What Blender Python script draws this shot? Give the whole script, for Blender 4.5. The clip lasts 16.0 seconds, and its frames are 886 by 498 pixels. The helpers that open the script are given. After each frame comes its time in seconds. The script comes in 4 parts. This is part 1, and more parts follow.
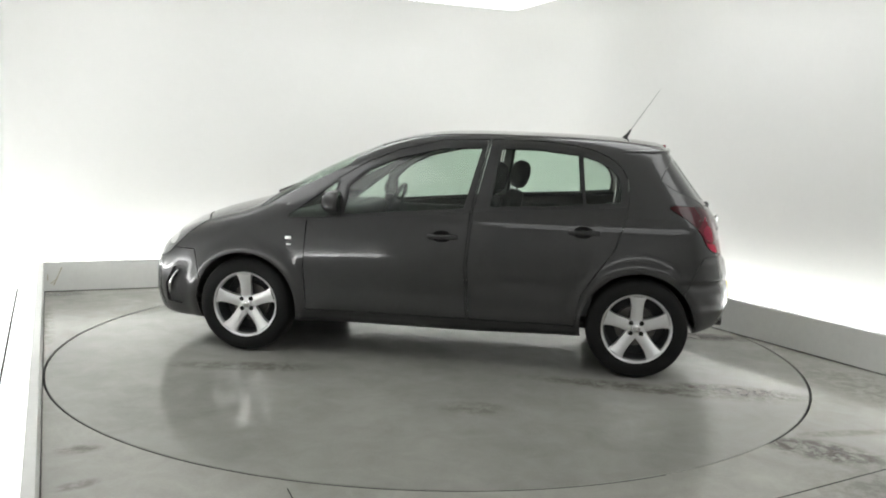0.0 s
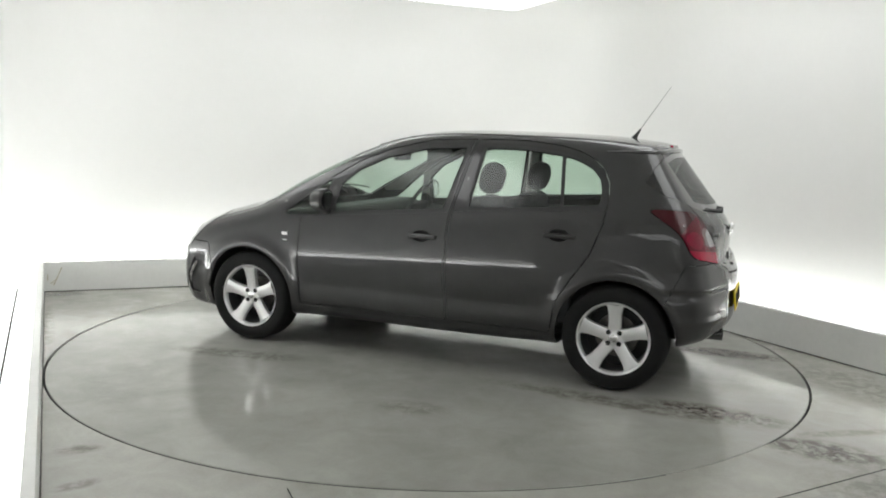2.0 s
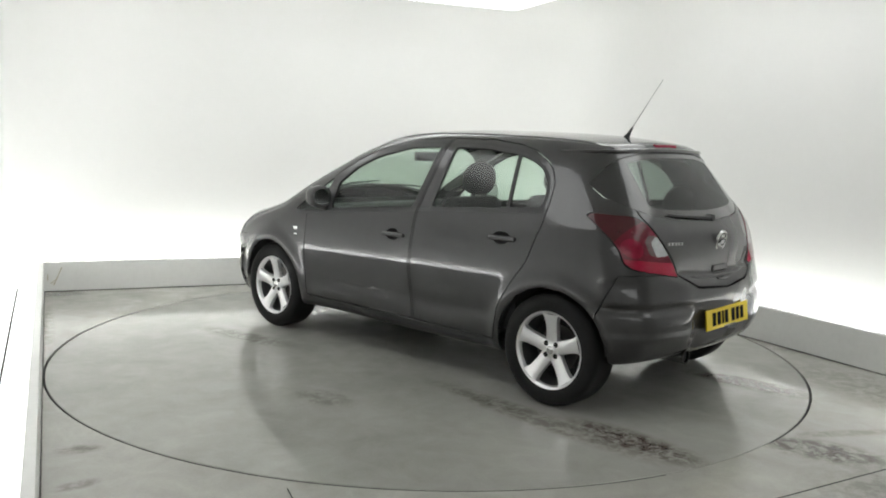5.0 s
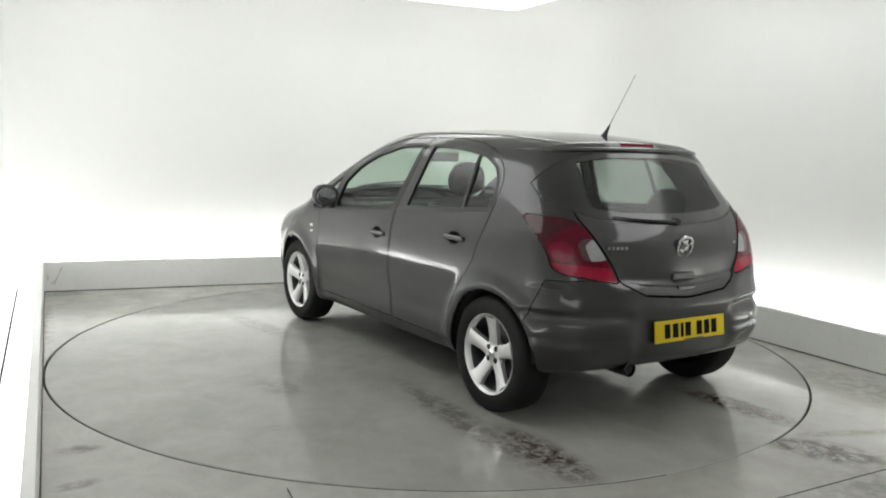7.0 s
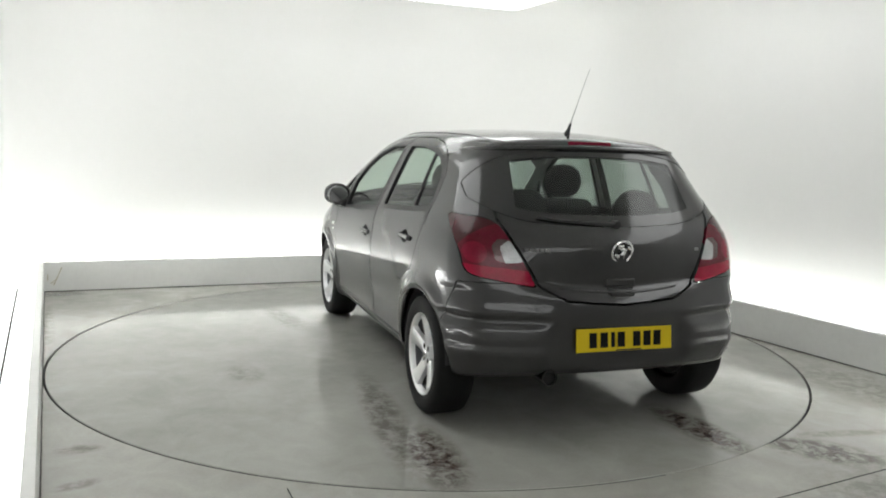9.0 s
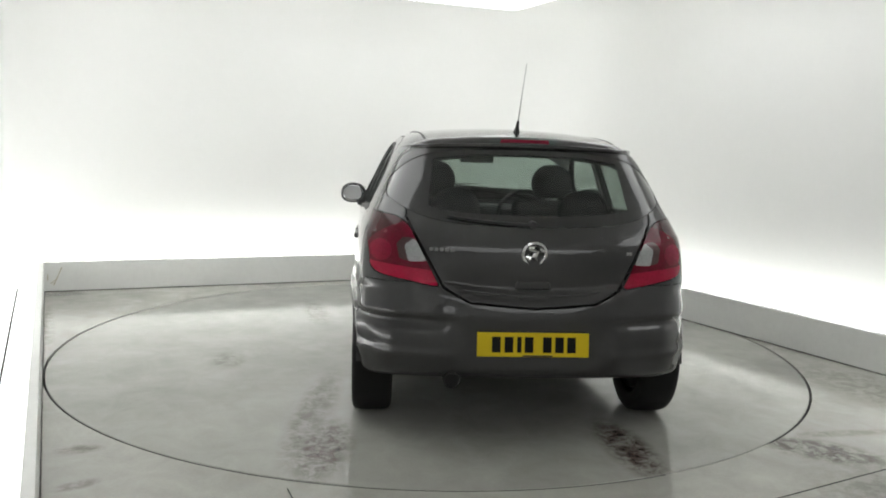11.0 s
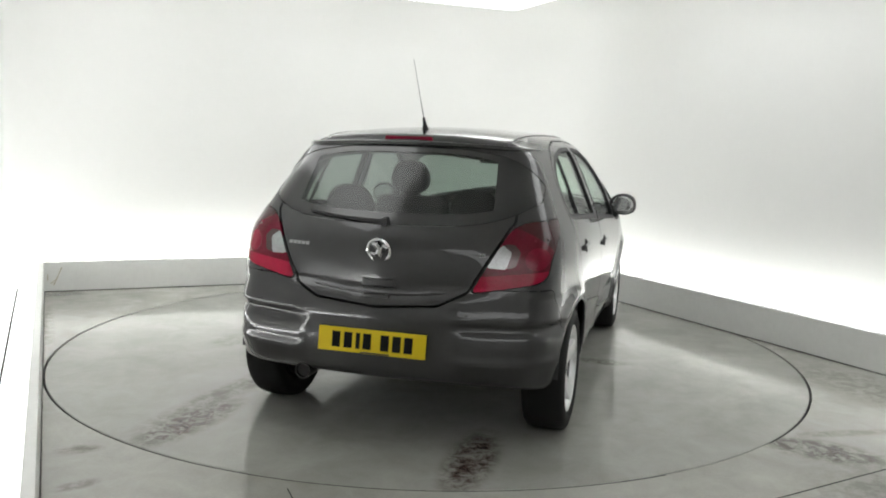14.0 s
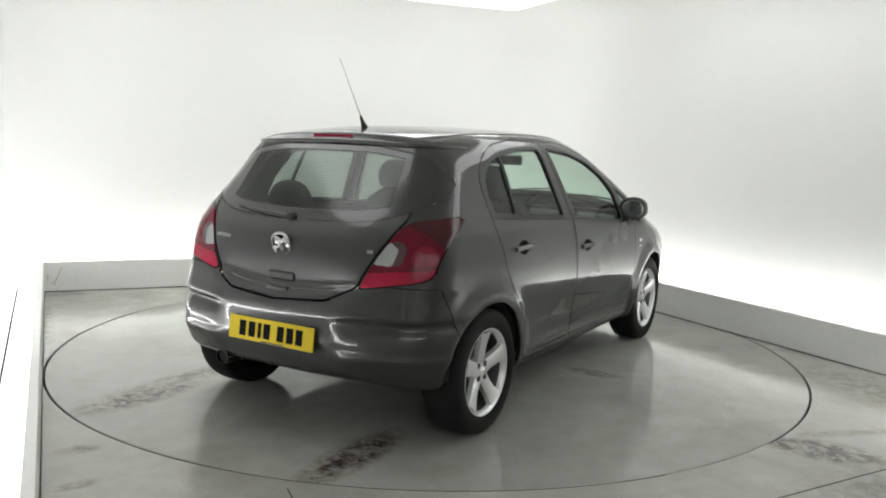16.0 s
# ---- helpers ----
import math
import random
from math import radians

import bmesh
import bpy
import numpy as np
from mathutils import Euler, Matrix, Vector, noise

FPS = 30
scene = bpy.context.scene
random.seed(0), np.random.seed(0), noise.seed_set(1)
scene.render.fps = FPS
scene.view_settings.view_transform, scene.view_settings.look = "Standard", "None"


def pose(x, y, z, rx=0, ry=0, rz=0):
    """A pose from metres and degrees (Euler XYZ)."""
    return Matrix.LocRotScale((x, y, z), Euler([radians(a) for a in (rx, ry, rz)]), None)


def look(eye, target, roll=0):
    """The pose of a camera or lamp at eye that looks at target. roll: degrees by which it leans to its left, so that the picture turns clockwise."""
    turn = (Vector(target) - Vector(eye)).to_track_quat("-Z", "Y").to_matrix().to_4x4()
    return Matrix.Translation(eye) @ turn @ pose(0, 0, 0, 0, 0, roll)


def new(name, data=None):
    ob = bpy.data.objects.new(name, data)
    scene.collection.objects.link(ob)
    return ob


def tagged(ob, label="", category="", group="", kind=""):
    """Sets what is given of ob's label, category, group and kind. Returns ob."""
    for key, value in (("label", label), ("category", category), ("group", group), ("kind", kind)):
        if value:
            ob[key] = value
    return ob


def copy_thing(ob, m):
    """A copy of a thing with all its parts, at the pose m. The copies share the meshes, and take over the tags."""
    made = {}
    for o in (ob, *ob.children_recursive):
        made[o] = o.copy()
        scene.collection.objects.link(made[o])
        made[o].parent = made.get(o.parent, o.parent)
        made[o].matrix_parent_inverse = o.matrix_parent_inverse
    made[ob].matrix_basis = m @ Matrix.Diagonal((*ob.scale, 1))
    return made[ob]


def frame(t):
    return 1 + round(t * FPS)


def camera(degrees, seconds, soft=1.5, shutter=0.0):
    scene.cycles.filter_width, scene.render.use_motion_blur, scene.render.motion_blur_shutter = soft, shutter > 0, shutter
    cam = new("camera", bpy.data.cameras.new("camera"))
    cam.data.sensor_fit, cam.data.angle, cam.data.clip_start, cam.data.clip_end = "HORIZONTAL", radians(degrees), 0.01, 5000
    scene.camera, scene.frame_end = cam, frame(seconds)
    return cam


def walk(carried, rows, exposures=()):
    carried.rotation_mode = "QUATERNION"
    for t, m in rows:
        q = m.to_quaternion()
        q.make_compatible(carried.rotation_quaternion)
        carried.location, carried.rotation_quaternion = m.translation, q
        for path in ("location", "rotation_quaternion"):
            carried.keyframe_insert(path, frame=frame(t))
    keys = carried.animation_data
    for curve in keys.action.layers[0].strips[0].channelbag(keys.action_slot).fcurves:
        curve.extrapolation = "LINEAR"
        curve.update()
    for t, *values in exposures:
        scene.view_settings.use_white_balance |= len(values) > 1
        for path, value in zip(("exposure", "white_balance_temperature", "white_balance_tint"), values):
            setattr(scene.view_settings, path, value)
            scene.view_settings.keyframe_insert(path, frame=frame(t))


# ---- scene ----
cam = camera(56.1, 16.0, soft=1.9)
EYE, AIM, ROLL = (0.0, -5.673, 1.421), (0.058, -0.716, 0.769), 1.865
walk(cam, [(0.0, look(EYE, AIM, ROLL)), (16.0, look(EYE, AIM, ROLL))], [(0.0, 0.0), (16.0, 0.0)])

# ---- world and light: a closed white booth, lit by ceiling panels, most of them added out of view, and by strips in the trough behind the kerb ----
world = bpy.data.worlds.new("world")
scene.world = world
world.use_nodes = True
world.node_tree.nodes["Background"].inputs[0].default_value = (0.8, 0.85, 0.83, 1)
world.node_tree.nodes["Background"].inputs[1].default_value = 0.3
PANEL_GLOW, STRIP_GLOW = 2.0, 16.0


# ---- materials ----
def material(name):
    m = bpy.data.materials.new(name)
    m.use_nodes = True
    n, l = m.node_tree.nodes, m.node_tree.links
    return m, n, l, n["Principled BSDF"]


def simple(name, colour, rough=0.5, metal=0.0, coat=0.0, grain=0.0, scale=60.0, bump=0.0, spec=0.5, edge=1.0, coat_rough=0.08):
    """A painted, plastic or metal surface with fine grain and wider unevenness."""
    m, n, l, b = material(name)
    b.inputs["Roughness"].default_value, b.inputs["Metallic"].default_value = rough, metal
    b.inputs["Coat Weight"].default_value, b.inputs["Coat Roughness"].default_value = coat, coat_rough
    b.inputs["Specular IOR Level"].default_value = spec
    b.inputs["Specular Tint"].default_value = (edge, edge, edge, 1)
    b.inputs["Base Color"].default_value = (*colour, 1)
    if grain:
        co = n.new("ShaderNodeTexCoord")
        fine, wide, mix, ramp = n.new("ShaderNodeTexNoise"), n.new("ShaderNodeTexNoise"), n.new("ShaderNodeMath"), n.new("ShaderNodeMix")
        fine.inputs["Scale"].default_value, wide.inputs["Scale"].default_value = scale, scale / 14
        fine.inputs["Detail"].default_value = wide.inputs["Detail"].default_value = 4
        mix.operation = "MULTIPLY_ADD"
        mix.inputs[1].default_value = 0.5
        l.new(co.outputs["Object"], fine.inputs["Vector"]), l.new(co.outputs["Object"], wide.inputs["Vector"])
        half = n.new("ShaderNodeMath")
        half.operation = "MULTIPLY"
        half.inputs[1].default_value = 0.5
        l.new(wide.outputs["Fac"], half.inputs[0])
        l.new(fine.outputs["Fac"], mix.inputs[0]), l.new(half.outputs[0], mix.inputs[2])
        ramp.data_type = "RGBA"
        ramp.inputs[6].default_value = (*[c * (1 - grain) for c in colour], 1)
        ramp.inputs[7].default_value = (*[min(1, c * (1 + grain)) for c in colour], 1)
        l.new(mix.outputs[0], ramp.inputs[0]), l.new(ramp.outputs[2], b.inputs["Base Color"])
        if bump:
            bp = n.new("ShaderNodeBump")
            bp.inputs["Strength"].default_value, bp.inputs["Distance"].default_value = bump, 0.002
            l.new(fine.outputs["Fac"], bp.inputs["Height"]), l.new(bp.outputs[0], b.inputs["Normal"])
    return m


def glow(name, colour, strength):
    m, n, l, b = material(name)
    b.inputs["Base Color"].default_value = (*colour, 1)
    b.inputs["Emission Color"].default_value, b.inputs["Emission Strength"].default_value = (*colour, 1), strength
    return m


def glass(name, tint):
    """A thin sheet: it lets light straight through, tinted, and mirrors more at a flat angle."""
    m, n, l, b = material(name)
    n.remove(b)
    clear, gloss, mix = n.new("ShaderNodeBsdfTransparent"), n.new("ShaderNodeBsdfGlossy"), n.new("ShaderNodeMixShader")
    face, power, scale = n.new("ShaderNodeLayerWeight"), n.new("ShaderNodeMath"), n.new("ShaderNodeMath")
    clear.inputs[0].default_value = (*tint, 1)
    gloss.inputs["Roughness"].default_value = 0.13
    face.inputs[0].default_value = 0.5
    power.operation, scale.operation = "POWER", "MULTIPLY_ADD"
    power.inputs[1].default_value = 4.5
    scale.inputs[1].default_value, scale.inputs[2].default_value = 0.6, 0.065
    l.new(face.outputs["Facing"], power.inputs[0]), l.new(power.outputs[0], scale.inputs[0])
    l.new(scale.outputs[0], mix.inputs[0]), l.new(clear.outputs[0], mix.inputs[1]), l.new(gloss.outputs[0], mix.inputs[2])
    l.new(mix.outputs[0], n["Material Output"].inputs[0])
    return m


def wet_concrete(name, spots, smooth_to, rough_to, low=(0.27, 0.27, 0.26), high=(0.47, 0.47, 0.455), soil=(0.060, 0.034, 0.026)):
    """Grey sealed floor, wet: blotches of dry and wet, fine grain and stains of its own. spots: (x, y, length, width, turn, strength)."""
    m, n, l, b = material(name)
    co = n.new("ShaderNodeTexCoord")

    def noise_at(scale, detail, rough=0.55, dist=0.0):
        t = n.new("ShaderNodeTexNoise")
        t.inputs["Scale"].default_value, t.inputs["Detail"].default_value = scale, detail
        t.inputs["Roughness"].default_value, t.inputs["Distortion"].default_value = rough, dist
        l.new(co.outputs["Object"], t.inputs["Vector"])
        return t.outputs["Fac"]

    def math_of(op, a, b2, clamp=False):
        t = n.new("ShaderNodeMath")
        t.operation, t.use_clamp = op, clamp
        t.inputs[2].default_value = 0.14
        for k, v in enumerate((a, b2)):
            if hasattr(v, "links"):
                l.new(v, t.inputs[k])
            else:
                t.inputs[k].default_value = v
        return t.outputs[0]

    def ramp_of(v, lo, hi, a=0.0, c=1.0):
        t = n.new("ShaderNodeMapRange")
        t.interpolation_type = "SMOOTHSTEP"
        l.new(v, t.inputs[0])
        for k, x in enumerate((lo, hi, a, c)):
            t.inputs[k + 1].default_value = x
        return t.outputs[0]

    wide, mid, fine = noise_at(0.9, 5, 0.6, 0.4), noise_at(5, 6, 0.65, 0.6), noise_at(90, 3)
    tone = n.new("ShaderNodeValToRGB")
    tone.color_ramp.elements[0].position, tone.color_ramp.elements[1].position = 0.30, 0.75
    tone.color_ramp.elements[0].color, tone.color_ramp.elements[1].color = (*low, 1), (*high, 1)
    l.new(math_of("ADD", math_of("MULTIPLY", wide, 0.6), math_of("ADD", math_of("MULTIPLY", mid, 0.3), math_of("MULTIPLY", fine, 0.1))), tone.inputs[0])
    stain = 0.0
    for x, y, length, width, turn, strength in spots:
        mp = n.new("ShaderNodeMapping")
        mp.vector_type = "TEXTURE"
        mp.inputs["Location"].default_value, mp.inputs["Rotation"].default_value = (x, y, 0), (0, 0, radians(turn))
        mp.inputs["Scale"].default_value = (length, width, 1)
        l.new(co.outputs["Object"], mp.inputs["Vector"])
        ln = n.new("ShaderNodeVectorMath")
        ln.operation = "LENGTH"
        l.new(mp.outputs[0], ln.inputs[0])
        body_of = math_of("MULTIPLY", ramp_of(ln.outputs["Value"], 0.35, 1.0, 1.0, 0.0), strength)
        stain = math_of("MAXIMUM", stain, body_of)
    blot = ramp_of(noise_at(13, 8, 0.75, 0.5), 0.38, 0.60)
    mask = math_of("MULTIPLY", stain, math_of("MULTIPLY_ADD", blot, 0.84), True)
    dark = n.new("ShaderNodeMix")
    dark.data_type = "RGBA"
    dark.inputs[7].default_value = (*soil, 1)
    l.new(mask, dark.inputs[0]), l.new(tone.outputs[0], dark.inputs[6])
    l.new(dark.outputs[2], b.inputs["Base Color"])
    patch = noise_at(2.4, 6, 0.6, 0.8)
    wet = ramp_of(math_of("ADD", math_of("MULTIPLY", mid, 0.4), math_of("MULTIPLY", patch, 0.6)), 0.38, 0.62, smooth_to, rough_to)
    l.new(wet, b.inputs["Roughness"])
    b.inputs["Specular IOR Level"].default_value = 0.48
    bp = n.new("ShaderNodeBump")
    bp.inputs["Strength"].default_value, bp.inputs["Distance"].default_value = 0.05, 0.003
    l.new(mid, bp.inputs["Height"]), l.new(bp.outputs[0], b.inputs["Normal"])
    return m


WHITE = simple("white_wall_paint", (0.82, 0.82, 0.805), 0.6, grain=0.03, scale=20)
CEIL = simple("white_ceiling_paint", (0.83, 0.83, 0.82), 0.7, grain=0.02, scale=20)
KERB = simple("scuffed_white_board", (0.80, 0.805, 0.785), 0.45, grain=0.10, scale=25)
FLOOR = wet_concrete("wet_grey_floor", [(1.90, -1.86, 0.40, 0.20, -30, 1.0), (2.35, -2.3, 1.2, 0.6, 25, 0.45), (2.9, -1.1, 1.4, 0.45, -60, 0.36), (2.55, 0.5, 1.5, 0.35, -61, 0.30), (2.12, -1.60, 0.4, 0.06, 10, 0.5), (-1.55, -2.1, 0.13, 0.07, 15, 0.6), (-1.4, -2.48, 0.12, 0.06, 40, 0.5), (-2.75, 0.2, 0.9, 0.06, -65, 0.6), (-3.2, 1.35, 0.3, 0.1, 20, 0.7)], 0.10, 0.26, (0.262, 0.258, 0.232), (0.535, 0.53, 0.49), (0.072, 0.060, 0.050))
DISC = wet_concrete("wet_grey_turntable", [(-1.45, 0.70, 1.0, 0.13, -5, 0.6), (-1.97, 0.62, 0.52, 0.165, -5, 1.0), (-1.95, -0.81, 0.52, 0.15, 3, 1.0), (0.02, -1.2, 0.22, 0.10, 90, 0.6), (-0.46, 1.31, 0.25, 0.15, 10, 0.4), (1.0, 0.85, 0.6, 0.14, 10, 0.5)], 0.07, 0.17, (0.25, 0.249, 0.228), (0.46, 0.459, 0.426))
DARK = simple("black_gap", (0.012, 0.012, 0.012), 0.8)
GAP = simple("grey_dirt", (0.06, 0.058, 0.052), 0.9)
PANEL = glow("lit_ceiling_panel", (0.985, 1.0, 0.99), PANEL_GLOW)
LEDGE_LIT = glow("lit_ledge", (0.985, 1.0, 0.99), 20.0)
LEDGE_DIM = glow("dim_lit_ledge", (0.985, 1.0, 0.99), 1.6)
STRIP = glow("lit_strip", (0.985, 1.0, 0.99), STRIP_GLOW)
PAINT = simple("dark_grey_metallic_paint", (0.050, 0.0495, 0.051), 0.42, metal=0.75, coat=1.0, grain=0.15, scale=160, bump=0.03, edge=0.3, coat_rough=0.025)
# rain on the lacquer: a fine waviness of the clear coat alone
nodes, links = PAINT.node_tree.nodes, PAINT.node_tree.links
place, beads, wave = nodes.new("ShaderNodeTexCoord"), nodes.new("ShaderNodeTexNoise"), nodes.new("ShaderNodeBump")
beads.inputs["Scale"].default_value, beads.inputs["Detail"].default_value = 45, 3
wave.inputs["Strength"].default_value, wave.inputs["Distance"].default_value = 0.10, 0.003
links.new(place.outputs["Object"], beads.inputs["Vector"]), links.new(beads.outputs["Fac"], wave.inputs["Height"])
links.new(wave.outputs[0], PAINT.node_tree.nodes["Principled BSDF"].inputs["Coat Normal"])
GLASS = glass("clear_green_car_glass", (0.68, 0.78, 0.71))
PRIVACY = glass("dark_tinted_glass", (0.33, 0.37, 0.35))
RUBBER = simple("tyre_rubber", (0.009, 0.009, 0.009), 0.7, grain=0.3, scale=120, bump=0.4, spec=0.25)
TRIM = simple("black_plastic", (0.018, 0.018, 0.019), 0.5, grain=0.2, scale=300, bump=0.2)
ALLOY = simple("silver_alloy", (0.78, 0.78, 0.79), 0.30, metal=0.72, coat=0.5, grain=0.10, scale=80)


# ---- building helpers ----
def mesh_object(name, bm, mat, parent=None, label=""):
    me = bpy.data.meshes.new(name)
    bm.to_mesh(me)
    bm.free()
    me.materials.append(mat)
    ob = new(name, me)
    if parent:
        ob.parent = parent
    if label:
        ob["label"] = label
    return ob


def part(name, bm, mat, parent, label=""):
    return mesh_object(name, bm, mat, parent, label)


def smooth(bm, angle=40):
    for f in bm.faces:
        f.smooth = True
    for e in bm.edges:
        if len(e.link_faces) == 2 and e.calc_face_angle(0) > radians(angle):
            e.smooth = False
    return bm


def box(x0, y0, z0, x1, y1, z1, bevel=0.0, segments=2):
    bm = bmesh.new()
    bmesh.ops.create_cube(bm, size=1)
    for v in bm.verts:
        v.co = ((x0 + x1) / 2 + v.co.x * (x1 - x0), (y0 + y1) / 2 + v.co.y * (y1 - y0), (z0 + z1) / 2 + v.co.z * (z1 - z0))
    if bevel:
        bmesh.ops.bevel(bm, geom=bm.edges[:], offset=bevel, segments=segments, affect="EDGES", profile=0.5)
    return bm


def bar(p, q, out, d0, d1, z0, z1, bevel=0.0):
    """A straight bar over the plan line p-q, from d0 to d1 on its outer side."""
    p, q, out = Vector(p), Vector(q), Vector(out)
    bm = box(0, 0, 0, 1, 1, 1)
    for v in bm.verts:
        f = p.lerp(q, v.co.x) + out * (d0 + (d1 - d0) * v.co.y)
        v.co = (f.x, f.y, z0 + (z1 - z0) * v.co.z)
    bmesh.ops.recalc_face_normals(bm, faces=bm.faces[:])
    if bevel:
        bmesh.ops.bevel(bm, geom=bm.edges[:], offset=bevel, segments=2, affect="EDGES", profile=0.5)
    return bm


def rings(profile, steps, axis="z"):
    """A turned form: profile of (radius, height) round an axis."""
    bm = bmesh.new()
    loops = []
    for i in range(steps):
        a = 2 * math.pi * i / steps
        c, s = math.cos(a), math.sin(a)
        if axis == "z":
            loops.append([bm.verts.new((r * c, r * s, h)) for r, h in profile])
        else:
            loops.append([bm.verts.new((r * c, h, r * s)) for r, h in profile])
    for i in range(steps):
        a, b = loops[i], loops[(i + 1) % steps]
        for j in range(len(profile) - 1):
            bm.faces.new((a[j], b[j], b[j + 1], a[j + 1]))
    bmesh.ops.remove_doubles(bm, verts=bm.verts[:], dist=1e-5)
    bmesh.ops.recalc_face_normals(bm, faces=bm.faces[:])
    return bm


def rod(points, radius, sides=8):
    """A round rod through points; radius may be a list, one for each point."""
    bm = bmesh.new()
    pts = [Vector(p) for p in points]
    rr = radius if isinstance(radius, (list, tuple)) else [radius] * len(pts)
    loops = []
    for i, p in enumerate(pts):
        d = (pts[min(i + 1, len(pts) - 1)] - pts[max(i - 1, 0)]).normalized()
        a = d.cross(Vector((0, 0, 1)) if abs(d.z) < 0.9 else Vector((1, 0, 0))).normalized()
        b = d.cross(a)
        loops.append([bm.verts.new(p + (a * math.cos(t) + b * math.sin(t)) * rr[i]) for t in (2 * math.pi * k / sides for k in range(sides))])
    for u, w in zip(loops, loops[1:]):
        for k in range(sides):
            bm.faces.new((u[k], u[(k + 1) % sides], w[(k + 1) % sides], w[k]))
    bm.faces.new(loops[0][::-1]), bm.faces.new(loops[-1])
    bmesh.ops.recalc_face_normals(bm, faces=bm.faces[:])
    return smooth(bm)


# ---- the booth: corners of the floor inside the kerb, seen from above ----
CORNER_L, CORNER_B = Vector((-3.36, 1.45)), Vector((0.944, 3.243))
END_R, END_L = Vector((7.7, -9.26)), Vector((-1.17, -3.30))
KERB_H, TROUGH, CEILING_H = 0.26, 0.30, 2.75


def outward(p, q):
    d = (q - p).normalized()
    return Vector((-d.y, d.x))


RUNS = [("left", END_L, CORNER_L), ("back", CORNER_L, CORNER_B), ("right", CORNER_B, END_R)]
R_TABLE = 2.433


def floor_sheet():
    bm = bmesh.new()
    inner, outer = [], []
    n = 160
    for i in range(n):
        a = 2 * math.pi * i / n
        inner.append(bm.verts.new(((R_TABLE + 0.012) * math.cos(a), (R_TABLE + 0.012) * math.sin(a), 0)))
        outer.append(bm.verts.new((12 * math.cos(a), 12 * math.sin(a), 0)))
    low = [bm.verts.new((v.co.x, v.co.y, -0.06)) for v in inner]
    for i in range(n):
        j = (i + 1) % n
        bm.faces.new((inner[i], outer[i], outer[j], inner[j]))
        bm.faces.new((low[i], inner[i], inner[j], low[j]))
    return bm


tagged(mesh_object("floor", floor_sheet(), FLOOR), "wet grey sealed concrete floor with rusty dark stains", "floor", kind="structure")
tagged(mesh_object("floor_pit", rings([(0, -0.055), (R_TABLE + 0.03, -0.055)], 96), DARK), "dark pit under the turntable's edge", "pit", kind="structure")

for name, p, q in RUNS:
    o = outward(p, q)
    ext = (q - p).normalized()
    kerb = mesh_object("kerb_" + name, bar(p, q, o, 0.0, 0.045, 0.0, KERB_H, 0.004), KERB)
    if name == "back":
        rust = simple("yellow_scuff", (0.38, 0.32, 0.16), 0.8, grain=0.3)
        for (a, za), (b, zb) in (((0.075, 0.055), (0.145, 0.215)), ((0.05, 0.07), (0.085, 0.10)), ((0.03, 0.10), (0.032, 0.155))):
            u, w = p + ext * a - o * 0.001, p + ext * b - o * 0.001
            part("scratch", rod(((u.x, u.y, za), (w.x, w.y, zb)), 0.0025, 5), rust, kerb, "yellowish scratch")
    tagged(kerb, "scuffed off-white kerb board along the floor's edge", "kerb", kind="structure")
    tagged(mesh_object("kerb_gap_" + name, bar(p, q, o, -0.006, 0.004, 0.0, 0.006), GAP), "dark gap at the kerb's foot", "joint", kind="structure")
    if name == "left":
        ledge = new("light_ledge")
        part("diffuser", bar(p, q, o, 0.047, 0.157, 0.225, 0.256, 0.003), LEDGE_DIM, ledge, "lit white diffuser")
        part("diffuser", bar(p, q, o, 0.169, 0.226, 0.225, 0.256, 0.003), LEDGE_DIM, ledge, "lit white diffuser")
        part("diffuser", bar(p + ext * 4.02, q, o, 0.1575, 0.1685, 0.225, 0.256), LEDGE_DIM, ledge, "lit white diffuser")
        part("lamp_strip", bar(p, q, o, 0.228, TROUGH - 0.002, 0.225, 0.256, 0.003), LEDGE_LIT, ledge, "bright white lamp strip")
        part("joint", bar(p, p + ext * 4.02, o, 0.158, 0.168, 0.2, 0.258), GAP, ledge, "dark joint")
        part("trough", bar(p, q, o, 0.047, TROUGH - 0.002, 0.0, 0.05), KERB, ledge)
        tagged(ledge, "lit white light ledge beside the floor", "light ledge")
        continue
    last = q if name == "back" else p.lerp(q, 0.44)
    strip = mesh_object("strip_light", bar(p + ext * 0.05, last - ext * 0.05, o, 0.13, 0.21, 0.0, 0.05, 0.006), STRIP)
    tagged(strip, "lit white strip lamp in the trough behind the kerb", "strip lamp", group="strip lamps behind the kerb")


def wall_line():
    """The wall's foot in plan: along the kerbs, a trough's width outside them, with rounded corners."""
    o = [outward(p, q) for _, p, q in RUNS]
    lines = [(p + n * TROUGH, q + n * TROUGH) for (_, p, q), n in zip(RUNS, o)]
    path = [(lines[0][0], o[0])]
    for k, radius in ((0, 0.12), (1, 0.85)):
        (a, b), (c, d) = lines[k], lines[k + 1]
        u, v = (b - a).normalized(), (d - c).normalized()
        t = ((c - a).x * v.y - (c - a).y * v.x) / (u.x * v.y - u.y * v.x)
        corner = a + u * t
        turn = math.acos(max(-1, min(1, u.dot(v))))
        cutback = radius * math.tan(turn / 2)
        centre = corner - u * cutback - o[k] * radius
        for j in range(13):
            n = o[k].lerp(o[k + 1], j / 12).normalized()
            path.append((centre + n * radius, n))
    path.append((lines[2][1], o[2]))
    return path


